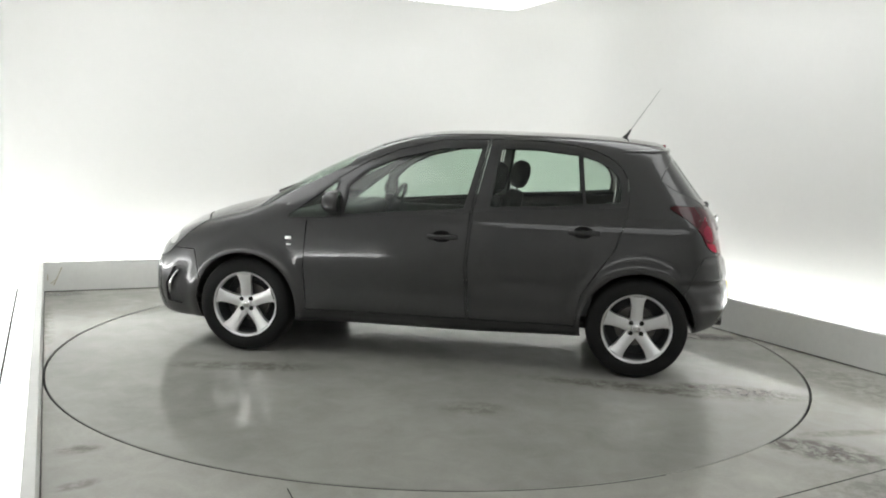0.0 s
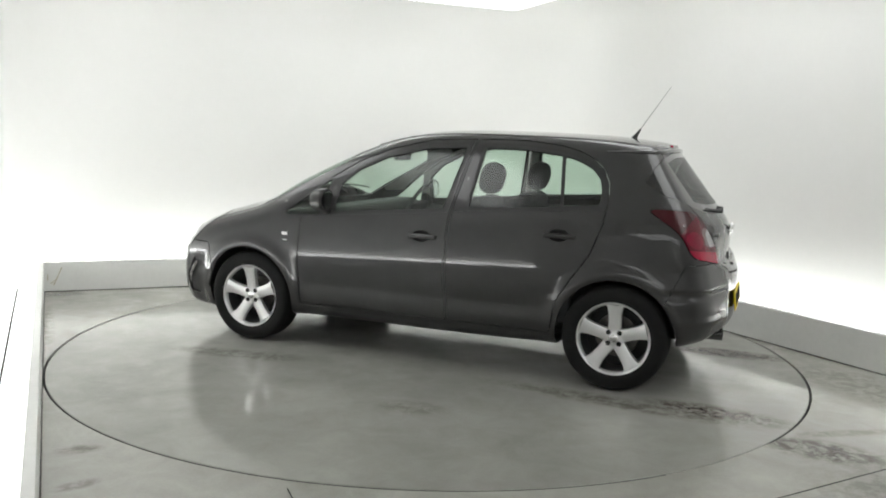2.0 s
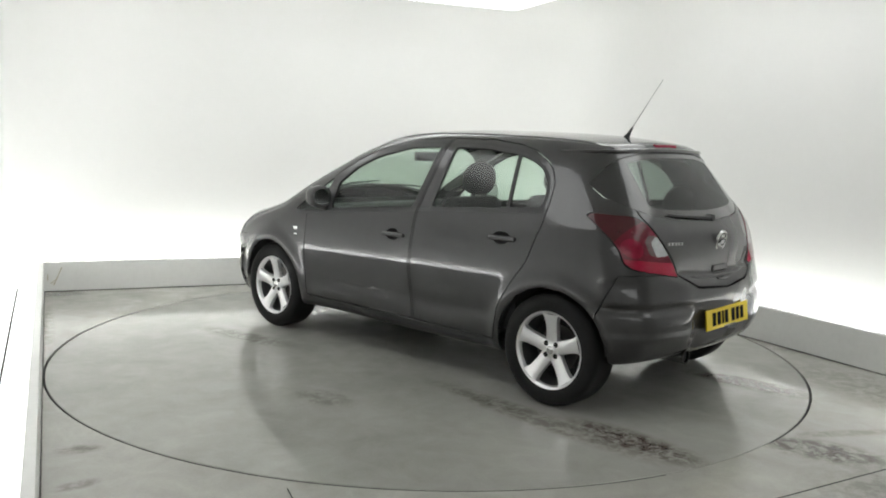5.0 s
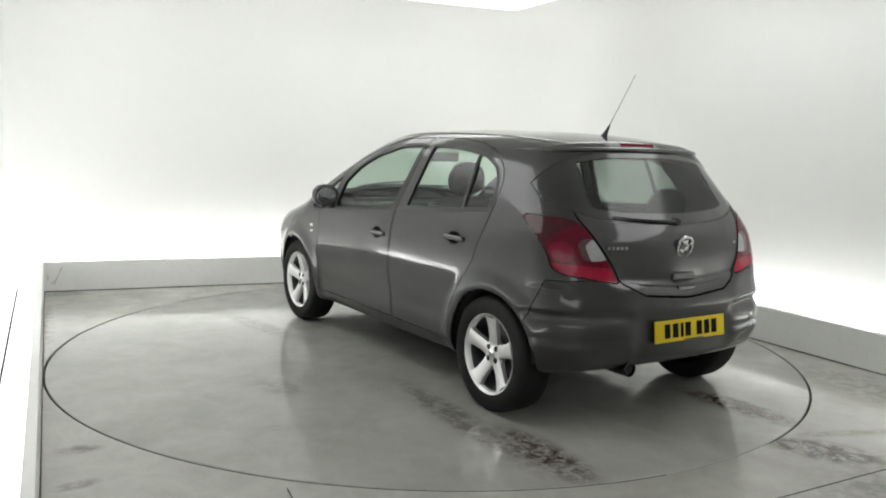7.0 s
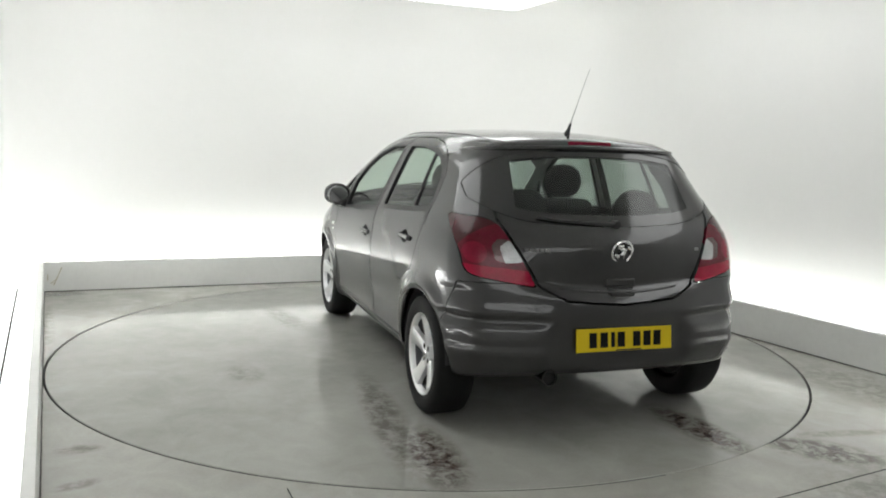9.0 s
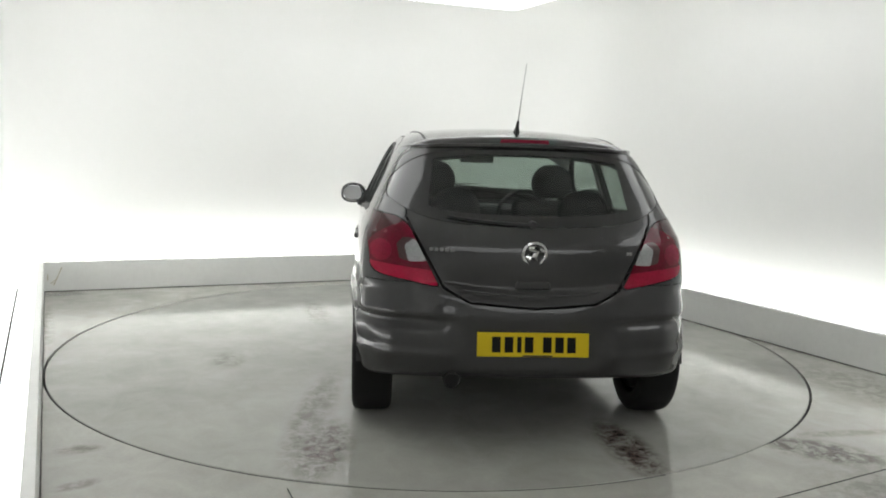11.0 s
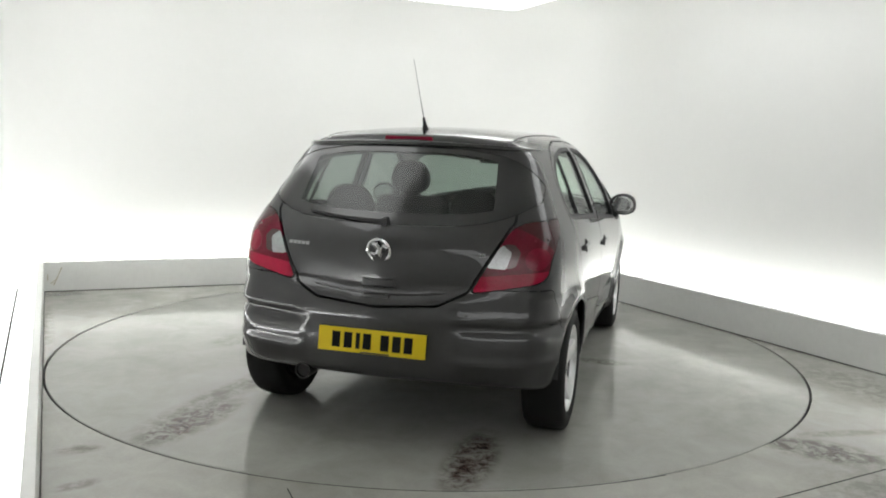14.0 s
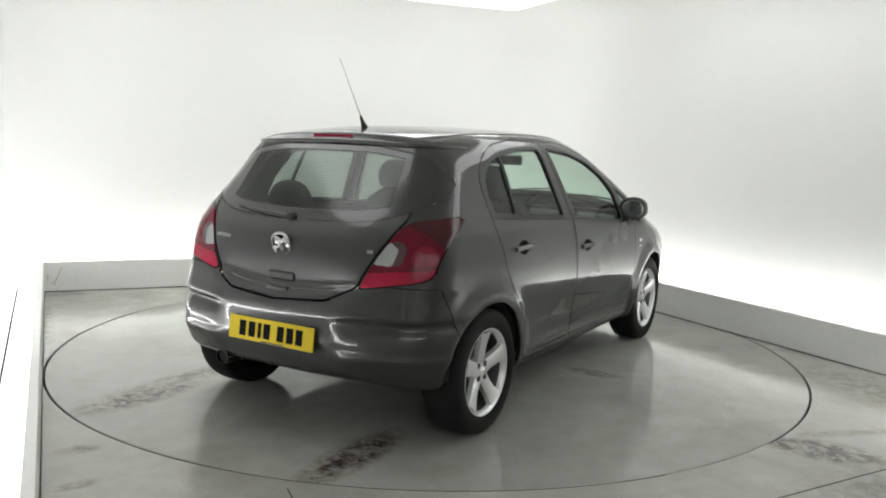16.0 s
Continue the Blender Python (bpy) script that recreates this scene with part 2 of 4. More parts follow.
def cove_wall():
    """A wall that curves into the ceiling at its top."""
    profile = [(0.0, 0.0), (0.0, 0.6), (0.0, 1.3), (0.0, CEILING_H - 0.5)] + [(-0.5 + 0.5 * math.cos(a), CEILING_H - 0.5 + 0.5 * math.sin(a)) for a in (radians(9 * k) for k in range(1, 11))]
    bm = bmesh.new()
    cols = [[bm.verts.new((p.x + n.x * d, p.y + n.y * d, z)) for d, z in profile] + [bm.verts.new((p.x + n.x * 0.1, p.y + n.y * 0.1, z)) for z in (CEILING_H + 0.1, 0.0)] for p, n in wall_line()]
    for u, w in zip(cols, cols[1:]):
        for k in range(len(u)):
            bm.faces.new((u[k - 1], u[k], w[k], w[k - 1]))
    bmesh.ops.recalc_face_normals(bm, faces=bm.faces[:])
    return smooth(bm, 30)


tagged(mesh_object("wall", cove_wall(), WHITE), "plain white painted booth wall, coved at corners and ceiling", "wall", kind="structure")
# two white walls added out of view, for the car to reflect
wall_f = bar(Vector((8.6, -9.4)), Vector((-1.5, -9.4)), Vector((0, -1)), 0, 0.1, 0, CEILING_H)
UNSEEN_WHITE = simple("unseen_white", (0.78, 0.78, 0.77), 0.5, grain=0.1)
tagged(mesh_object("unseen_wall_front", wall_f, UNSEEN_WHITE), "white wall added behind the camera, out of view", "wall", kind="structure")
wall_g = bar(Vector((-1.75, -9.5)), Vector((-1.75, -3.1)), Vector((-1, 0)), 0, 0.1, 0, CEILING_H)
tagged(mesh_object("unseen_wall_entry", wall_g, UNSEEN_WHITE), "white wall added beside the camera, out of view", "wall", kind="structure")
tagged(mesh_object("ceiling", box(-6, -10, CEILING_H, 9.5, 5, CEILING_H + 0.1), CEIL), "plain white ceiling of the booth", "ceiling", kind="structure")


def ceiling_light(x, y, turn):
    thing = new("ceiling_light")
    thing.matrix_basis = pose(x, y, CEILING_H, 0, 0, turn)
    part("frame", box(-0.675, -0.52, -0.014, 0.675, 0.52, -0.001, 0.003), WHITE, thing)
    part("diffuser", box(-0.672, -0.517, -0.018, 0.672, 0.517, -0.008, 0.002), PANEL, thing, "lit white diffuser")
    return tagged(thing, "lit flat white ceiling panel, a lamp at the back, elsewhere added fill", "ceiling lamp", group="ceiling panel lamps")


# panels along each wall, butted into rows, and two rows over the entry: added out of view to fill in light
FILL_PANELS = [(-0.947, 1.68, 22.7)] + [(x, y, 0.0) for y in (-6.3, -7.66) for x in (-0.6, 0.76, 2.12, 3.48)]
for (p, q), offsets in (((CORNER_B, END_R), (2.6, 3.96, 5.32, 6.68)), ((CORNER_L, END_L), (0.95, 2.31, 3.67))):
    d = (q - p).normalized()
    inner = Vector((d.y, -d.x)) if d.y * p.x - d.x * p.y < 0 else Vector((-d.y, d.x))
    for t in offsets:
        spot = p + d * t + inner * 0.62
        FILL_PANELS.append((spot.x, spot.y, math.degrees(math.atan2(d.y, d.x))))
first_light = ceiling_light(0.327, 2.21, 22.7)
for x, y, turn in FILL_PANELS:
    copy_thing(first_light, pose(x, y, CEILING_H, 0, 0, turn))

for p, q in (((-0.56, -2.46), (-0.30, -3.1)), ((1.36, -2.47), (3.4, -1.35))):
    d = (Vector(q) - Vector(p)).normalized()
    tagged(mesh_object("floor_joint", bar(p, q, Vector((-d.y, d.x)), -0.002, 0.002, -0.01, 0.002), DARK), "dark joint in the floor", "joint", kind="structure")

def arc_fill(a0, a1):
    """An added fill that hides the ring gap flush over a stretch of it."""
    bm = bmesh.new()
    rows = []
    for k in range(25):
        a = radians(a0 + (a1 - a0) * k / 24)
        rows.append([bm.verts.new((r * math.cos(a), r * math.sin(a), z)) for r, z in ((R_TABLE + 0.0035, -0.03), (R_TABLE + 0.0035, -0.0012), (R_TABLE + 0.0118, -0.0012), (R_TABLE + 0.0118, -0.03))])
    for u, w in zip(rows, rows[1:]):
        for k in range(4):
            bm.faces.new((u[k - 1], u[k], w[k], w[k - 1]))
    bmesh.ops.recalc_face_normals(bm, faces=bm.faces[:])
    return bm


tagged(mesh_object("joint_fill", arc_fill(-64.5, -46.5), FLOOR), "floor-coloured fill added to hide the ring gap", "joint", kind="structure")

# ---- the turntable ----
turntable = new("turntable")
tagged(turntable, "round wet grey turntable plate flush with the floor", "turntable")
part("plate", rings([(0, 0.0), (0.8, 0.0), (1.6, 0.0), (R_TABLE - 0.004, 0.0), (R_TABLE, -0.004), (R_TABLE, -0.05), (0, -0.05)], 160), DISC, turntable)
part("edge_band", rings([(R_TABLE - 0.001, -0.045), (R_TABLE + 0.003, -0.045), (R_TABLE + 0.003, -0.003), (R_TABLE - 0.001, -0.003)], 160), DARK, turntable, "dark steel edge band")


# ---- surfaces from functions ----
def curve(*knots):
    """A smooth curve through (x, value) knots, straight beyond the ends."""
    x, y = np.array(knots, float).T
    n = len(x)
    h = np.diff(x)
    a, r = np.eye(n), np.zeros(n)
    for i in range(1, n - 1):
        a[i, i - 1:i + 2] = h[i - 1], 2 * (h[i - 1] + h[i]), h[i]
        r[i] = 3 * ((y[i + 1] - y[i]) / h[i] - (y[i] - y[i - 1]) / h[i - 1])
    c = np.linalg.solve(a, r)
    xs = np.linspace(x[0], x[-1], 1500)
    k = np.clip(np.searchsorted(x, xs) - 1, 0, n - 2)
    d = xs - x[k]
    ys = y[k] + ((y[k + 1] - y[k]) / h[k] - h[k] * (2 * c[k] + c[k + 1]) / 3) * d + c[k] * d ** 2 + (c[k + 1] - c[k]) / (3 * h[k]) * d ** 3
    lo, hi = (ys[1] - ys[0]) / (xs[1] - xs[0]), (ys[-1] - ys[-2]) / (xs[-1] - xs[-2])

    def at(v):
        return np.interp(v, xs, ys) + np.minimum(v - xs[0], 0) * lo + np.maximum(v - xs[-1], 0) * hi
    return at


def smax(a, b, k):
    h = np.maximum(k - np.abs(a - b), 0) / k
    return np.maximum(a, b) + h * h * k / 4


def smin(a, b, k):
    return -smax(-a, -b, k)


def slope(f, v):
    return (f(v + 0.005) - f(v - 0.005)) / 0.01


def gradient(f, p):
    e = 1e-4
    return np.stack([f(*(p + d * e).T) - f(*(p - d * e).T) for d in np.eye(3)], 1) / (2 * e)


def onto(f, p, steps=4):
    for _ in range(steps):
        g = gradient(f, p)
        s = f(*p.T) / np.maximum((g * g).sum(1), 1e-3)
        p = p - np.clip(s, -0.02, 0.02)[:, None] * g
    return p


def net(f, lo, hi, step):
    """Quads over the surface f = 0 in a box: one vertex in each grid cell that the surface crosses, drawn onto it."""
    lo, hi = np.array(lo, float), np.array(hi, float)
    n = np.ceil((hi - lo) / step).astype(int) + 1
    g = [lo[i] + step * np.arange(n[i]) for i in range(3)]
    v = f(*np.meshgrid(*g, indexing="ij"))
    inside = v < 0
    count = sum(inside[a:n[0] - 1 + a, b:n[1] - 1 + b, c:n[2] - 1 + c].astype(int) for a in (0, 1) for b in (0, 1) for c in (0, 1))
    live = (count > 0) & (count < 8)
    index = np.full(live.shape, -1)
    index[live] = np.arange(live.sum())
    verts = onto(f, lo + (np.argwhere(live) + 0.5) * step, 6)
    quads = []
    for ax in range(3):
        a = np.moveaxis(inside, ax, 0)
        cells = np.moveaxis(index, ax, 0)
        cross = a[:-1, 1:-1, 1:-1] != a[1:, 1:-1, 1:-1]
        i, j, k = np.nonzero(cross)
        q = np.stack([cells[i, j, k], cells[i, j + 1, k], cells[i, j + 1, k + 1], cells[i, j, k + 1]], 1)
        flip = ~a[i, j + 1, k + 1] if ax != 1 else a[i, j + 1, k + 1]
        q[flip] = q[flip][:, ::-1]
        quads.append(q)
    return verts, np.concatenate(quads)


def cut(v, q, s, f=None):
    """Cut a mesh (vertices, quads; a triangle repeats its last corner) along s = 0. Gives the meshes with s < 0 and s > 0."""
    neg = s < 0
    k = neg[q].sum(1)
    ins, outs = [q[k == 4]], [q[k == 0]]
    extra, made = [], {}

    def mid(a, b):
        key = (a, b) if a < b else (b, a)
        if key not in made:
            w = s[a] / (s[a] - s[b])
            made[key] = len(v) + len(extra)
            extra.append(v[a] + (v[b] - v[a]) * w)
        return made[key]

    for face in q[(k > 0) & (k < 4)]:
        ring = [int(i) for n, i in enumerate(face) if i != face[n - 1]]
        sides = [], []
        for n, b in enumerate(ring):
            a = ring[n - 1]
            if neg[a] != neg[b]:
                m = mid(a, b)
                sides[0].append(m), sides[1].append(m)
            sides[0 if neg[b] else 1].append(b)
        for poly, store in zip(sides, (ins, outs)):
            if len(poly) == 4:
                store.append(np.array([poly]))
            else:
                for n in range(1, len(poly) - 1):
                    store.append(np.array([[poly[0], poly[n], poly[n + 1], poly[n + 1]]]))
    if extra:
        e = np.array(extra)
        v = np.concatenate([v, onto(f, e, 2) if f else e])
    return tidy(v, np.concatenate(ins)), tidy(v, np.concatenate(outs))


def tidy(v, q):
    used = np.unique(q)
    where = np.full(len(v), 0)
    where[used] = np.arange(len(used))
    return v[used], where[q]


def sheet(name, mesh, mat, parent, label="", normal=None, depth=0.0, lift=0.0):
    """One mesh object from a cut surface: smooth, its edges folded inward by depth, the whole moved by lift along the normal."""
    v, q = mesh
    nrm = gradient(normal, v)
    nrm /= np.maximum(np.linalg.norm(nrm, axis=1, keepdims=True), 1e-9)
    v = v + nrm * lift
    faces = [[int(i) for n, i in enumerate(f) if i != f[n - 1]] for f in q]
    faces = [f for f in faces if len(f) > 2]
    pts, dirs = [v], [nrm]
    if depth:
        seen = {}
        for f in faces:
            for n, b in enumerate(f):
                seen[(f[n - 1], b)] = 1
        rim = [(a, b) for a, b in seen if (b, a) not in seen]
        ids = sorted({i for e in rim for i in e})
        at = {i: len(v) + n for n, i in enumerate(ids)}
        inner = {i: len(v) + len(ids) + n for n, i in enumerate(ids)}
        edge = v[ids] if ids else np.zeros((0, 3))
        pts += [edge, edge - nrm[ids] * depth] if ids else []
        side = np.zeros((len(v), 3))
        for a, b in rim:
            d = np.cross(v[b] - v[a], nrm[a])
            d /= max(np.linalg.norm(d), 1e-9)
            side[a] += d
            side[b] += d
        side = side[ids] if ids else np.zeros((0, 3))
        side /= np.maximum(np.linalg.norm(side, axis=1, keepdims=True), 1e-9)
        dirs += [side, side] if ids else []
        faces += [[at[b], at[a], inner[a], inner[b]] for a, b in rim]
    pts, dirs = np.concatenate(pts), np.concatenate(dirs)
    me = bpy.data.meshes.new(name)
    me.from_pydata(pts.tolist(), [], faces)
    me.polygons.foreach_set("use_smooth", [True] * len(me.polygons))
    me.update()
    if len(me.vertices) == len(dirs):
        me.normals_split_custom_set_from_vertices([tuple(d) for d in dirs])
    me.materials.append(mat)
    ob = new(name, me)
    ob.parent = parent
    if label:
        ob["label"] = label
    return ob


def polygon(*pts, r=0.0):
    """Signed distance to a polygon in a plane, its corners rounded by r outward."""
    p = np.array(pts, float)

    def at(a, b):
        d, odd = np.full(np.shape(a), 1e9), np.zeros(np.shape(a), bool)
        for (x0, y0), (x1, y1) in zip(p, np.roll(p, -1, 0)):
            ex, ey = x1 - x0, y1 - y0
            t = np.clip(((a - x0) * ex + (b - y0) * ey) / (ex * ex + ey * ey), 0, 1)
            d = np.minimum(d, np.hypot(a - x0 - t * ex, b - y0 - t * ey))
            if y0 != y1:
                odd ^= ((y0 > b) != (y1 > b)) & (a < (x1 - x0) * (b - y0) / (y1 - y0) + x0)
        return np.where(odd, -d, d) - r
    return at


def rounded(c, half, r):
    """A box with round edges as a function of x, y, z."""
    def f(x, y, z):
        d = [np.abs(v - c[i]) - (half[i] - r) for i, v in enumerate((x, y, z))]
        return np.sqrt(sum(np.maximum(v, 0) ** 2 for v in d)) + np.minimum(np.maximum(np.maximum(d[0], d[1]), d[2]), 0) - r
    return f


def form(name, f, lo, hi, step, mat, parent, label=""):
    return sheet(name, net(f, lo, hi, step), mat, parent, label, f)


def slab(outline, depth, bevel=0.0):
    """A flat plate in the y-z plane with that outline, from x = 0 to x = depth."""
    bm = bmesh.new()
    a = [bm.verts.new((0, y, z)) for y, z in outline]
    b = [bm.verts.new((depth, y, z)) for y, z in outline]
    bm.faces.new(a[::-1]), bm.faces.new(b)
    for k in range(len(a)):
        bm.faces.new((a[k - 1], a[k], b[k], b[k - 1]))
    bmesh.ops.recalc_face_normals(bm, faces=bm.faces[:])
    if bevel:
        bmesh.ops.bevel(bm, geom=bm.edges[:], offset=bevel, segments=2, affect="EDGES", profile=0.5)
    return bm


def moved(bm, m):
    bm.transform(m)
    return bm


# ---- the car: x forward, y to its left, z up, from the middle of the wheelbase on the ground ----
AXLE, HUB_Z, TYRE_R, ARCH_R = 1.2555, 0.310, 0.310, 0.346
ROOF = curve((-1.55, 1.418), (-1.42, 1.44), (-1.15, 1.474), (-0.76, 1.492), (-0.24, 1.497), (0.2, 1.466), (0.45, 1.40), (0.78, 1.262), (1.04, 1.125), (1.16, 1.052), (1.31, 0.992), (1.65, 0.893), (1.9, 0.775), (2.1, 0.63))
CAMBER = curve((-1.6, 0.14), (-0.5, 0.13), (0.3, 0.13), (0.8, 0.15), (1.3, 0.155), (2.0, 0.18))
TAIL = curve((0.2, -1.80), (0.33, -1.855), (0.42, -1.885), (0.52, -1.887), (0.62, -1.88), (0.655, -1.868), (0.685, -1.852), (0.715, -1.826), (0.738, -1.806), (0.76, -1.803), (0.83, -1.806), (0.92, -1.798), (0.965, -1.782), (1.02, -1.745), (1.1, -1.682), (1.33, -1.505), (1.45, -1.41))
CORNER_TAIL = curve((0.2, -1.80), (0.33, -1.855), (0.42, -1.882), (0.52, -1.884), (0.62, -1.872), (0.72, -1.852), (0.83, -1.822), (0.91, -1.797), (1.02, -1.745), (1.1, -1.682), (1.33, -1.505), (1.45, -1.41))
NOSE = curve((0.15, 2.04), (0.26, 2.085), (0.4, 2.10), (0.55, 2.09), (0.66, 2.06), (0.8, 1.98))
WIDE = curve((-1.9, 0.72), (-1.6, 0.798), (-1.2, 0.838), (-0.6, 0.845), (0.0, 0.846), (0.6, 0.85), (1.2, 0.85), (1.6, 0.81), (1.9, 0.73), (2.1, 0.64))
SWELL = curve((0.15, -0.10), (0.23, -0.062), (0.30, -0.036), (0.40, -0.020), (0.50, -0.012), (0.60, -0.002), (0.72, 0.0), (0.85, -0.008), (0.95, -0.026), (1.0, -0.042))
LEAN = curve((-1.8, 0.56), (-1.5, 0.50), (-1.0, 0.41), (-0.3, 0.375), (0.5, 0.40), (1.2, 0.5))
BELLY = curve((-1.9, 0.335), (-1.6, 0.285), (-1.0, 0.235), (0.0, 0.215), (1.0, 0.21), (1.6, 0.18), (2.1, 0.18))

LEDGE = curve((0.28, 0.0), (0.36, 0.003), (0.41, 0.010), (0.438, 0.013), (0.465, 0.008), (0.495, 0.0075), (0.522, 0.0065), (0.56, -0.002), (0.598, -0.010), (0.616, 0.003), (0.632, 0.005), (0.67, 0.001), (0.69, 0.0), (0.8, 0.0))


def step_at(v, width):
    return 1 / (1 + np.exp(-np.clip(v / width, -40, 40)))


def car_form(x, y, z):
    y = np.abs(y)
    w = WIDE(x) + SWELL(np.minimum(z, 0.98)) - LEAN(x) * np.maximum(z - 0.98, 0) - 0.10 * np.maximum(z - 0.98, 0) ** 2
    for s in (-1, 1):
        r = np.hypot(x - s * AXLE, (z - HUB_Z))
        w = w + 0.022 * np.exp(-((r - 0.37) / 0.055) ** 2) * (z < 1.0)
    w = w - 0.006 * np.exp(-((z - 0.44) / 0.05) ** 2) * step_at(0.75 - np.abs(x), 0.05)
    top = (z - ROOF(x) + CAMBER(x) * y * y) / np.sqrt(1 + slope(ROOF, x) ** 2)
    plate = 0.020 * step_at(0.350 - y, 0.022) * step_at(z - 0.36, 0.03) * step_at(0.612 - z, 0.026)
    corner = step_at(y - 0.375, 0.018) * step_at(-1.52 - x, 0.03)
    w = w + LEDGE(z) * corner
    side = (y - w) / np.sqrt(1 + (LEAN(x) * (z > 0.98)) ** 2)
    lip = z - 0.24 * np.minimum(y, 0.46) ** 2 * np.exp(-((z - 0.72) / 0.05) ** 2)
    out = step_at(y - 0.44, 0.03)
    rear = (TAIL(lip) * (1 - out) + CORNER_TAIL(z) * out + 0.255 * y * y + plate - LEDGE(z) * corner - x) / np.sqrt(1 + slope(TAIL, z) ** 2)
    front = (x - NOSE(z) + 0.30 * y * y) / np.sqrt(1 + slope(NOSE, z) ** 2)
    f = smax(top, rear, 0.03)
    f = smax(f, side, 0.12)
    f = smax(f, front, 0.16)
    return smax(f, BELLY(x) - z, 0.05)


def take(mesh, where, gap=0.006):
    """Cut a panel out of a mesh along where(x, |y|, z) = 0, with a gap round it. Gives the panel and the rest."""
    mesh_in, rest = cut(*mesh, where(mesh[0][:, 0], np.abs(mesh[0][:, 1]), mesh[0][:, 2]), car_form)
    if gap:
        v = mesh_in[0]
        mesh_in, _ = cut(*mesh_in, where(v[:, 0], np.abs(v[:, 1]), v[:, 2]) + gap, car_form)
    return mesh_in, rest


def halves(mesh):
    """The parts of a mesh at the car's left and right."""
    v, q = mesh
    left = v[q].mean(1)[:, 1] > 0
    return (1, tidy(v, q[left])), (-1, tidy(v, q[~left]))


car = new("car")
tagged(car, "wet dark grey five-door hatchback on silver alloys", "car")
rest = net(car_form, (-2.0, -1.0, 0.1), (2.2, 1.0, 1.6), 0.0155)
_, rest = take(rest, lambda x, y, z: np.where(y > 0.5, np.hypot(np.abs(x) - AXLE, z - HUB_Z) - ARCH_R, 1.0), 0)

# -- rear glass, lamps, tailgate, bumpers
GLASS_LOW = curve((0, 1.022), (0.25, 1.028), (0.49, 1.055), (0.64, 1.115), (0.75, 1.19))
SIDE_TIP = polygon((-1.355, 1.215), (-1.45, 1.392), (-2.0, 1.45), (-2.0, 0.9), (-1.66, 1.02))


def rear_glass_at(x, y, z):
    return np.maximum(np.maximum(GLASS_LOW(y) - z, z - 1.392 + 0.05 * y * y), np.where(x < -1.2, SIDE_TIP(x, z), 1.0))


def tail_lamp_at(x, y, z):
    inner = ((0.605 - y) * 0.885 + (z - 1.08) * 0.465)
    lower = (0.742 + (y - 0.44) * 0.17 - z)
    down = np.clip((1.05 - z) / 0.26, 0, 1)
    outer = (x + 1.40) * 0.75 + (1.05 - z) * 0.66 + 0.23 * down * (1 - down)
    upper = z - 1.068 - 0.05 * (x + 1.5)
    s = smax(smax(inner, lower, 0.02), smax(outer, upper, 0.05), 0.07)
    return np.where(x < -1.2, s, 1.0)


REAR_VIEW = polygon((0.0, 0.668), (0.29, 0.688), (0.41, 0.748), (0.585, 1.06), (0.585, 1.2), (-0.1, 1.2), (-0.1, 0.668), r=0.012)
rear_glass, rest = take(rest, rear_glass_at, 0.004)
tail_lamps, rest = take(rest, tail_lamp_at, 0.004)
tailgate, rest = take(rest, lambda x, y, z: np.where((x < -1.3) & (z < 1.25), REAR_VIEW(y, z), 1.0), 0.011)


def rear_bumper_at(x, y, z):
    return np.where(x < -1.2, np.maximum(z - 0.765, (x + 1.565) * 0.9 + (z - 0.62) * 0.4), 1.0)


rear_bumper, rest = take(rest, rear_bumper_at, 0.004)
FRONT_LAMP = polygon((1.54, 0.85), (1.67, 0.752), (1.81, 0.615), (2.0, 0.545), (2.2, 0.58), (2.2, 0.80), (1.9, 0.90))
head_lamps, rest = take(rest, lambda x, y, z: np.where((y > 0.36) & (x > 1.4), FRONT_LAMP(x, z), 1.0), 0.005)
front_bumper, rest = take(rest, lambda x, y, z: np.where(x > 1.5, np.maximum(z - 0.66, 1.60 - x + (z - 0.6) * 0.2), 1.0), 0.005)
FOG = polygon((1.70, 0.53), (1.775, 0.52), (1.855, 0.40), (1.85, 0.285), (1.735, 0.275), (1.765, 0.38), r=0.008)
fogs, front_bumper = take(front_bumper, lambda x, y, z: np.where(y > 0.4, FOG(x, z), 1.0), 0)
bonnet, rest = take(rest, lambda x, y, z: np.maximum(np.maximum(1.17 + 0.25 * y * y - x, y - 0.665 + 0.10 * (x - 1.2)), 0.55 - z), 0.006)
WIND = curve((0.35, 0.605), (0.8, 0.71), (1.2, 0.775))
screen, rest = take(rest, lambda x, y, z: np.where(z > 0.95, np.maximum(np.maximum(0.44 + 0.35 * y * y - x, x - 1.15 - 0.05 * y * y), y - WIND(x)), 1.0), 0.004)

# -- side windows and doors
F_GLASS = polygon((0.585, 0.945), (-0.155, 1.008), (-0.24, 1.368), (0.0, 1.357), (0.28, 1.29), (0.455, 1.208), (0.572, 1.105), r=0.008)
R_GLASS = polygon((-0.335, 1.025), (-0.385, 1.37), (-0.62, 1.368), (-0.855, 1.342), (-0.885, 1.058), r=0.008)
Q_GLASS = polygon((-0.918, 1.063), (-0.892, 1.335), (-0.97, 1.312), (-1.05, 1.270), (-1.10, 1.215), (-1.118, 1.15), (-1.112, 1.08), r=0.008)
TRIANGLE = polygon((0.955, 0.905), (0.66, 1.13), (0.715, 0.915), r=0.006)
F_DOOR = polygon((0.835, 0.31), (0.85, 0.60), (0.83, 0.885), (0.655, 1.15), (0.47, 1.265), (0.28, 1.345), (0.0, 1.412), (-0.285, 1.425), (-0.20, 0.99), (-0.175, 0.64), (-0.195, 0.31), r=0.01)
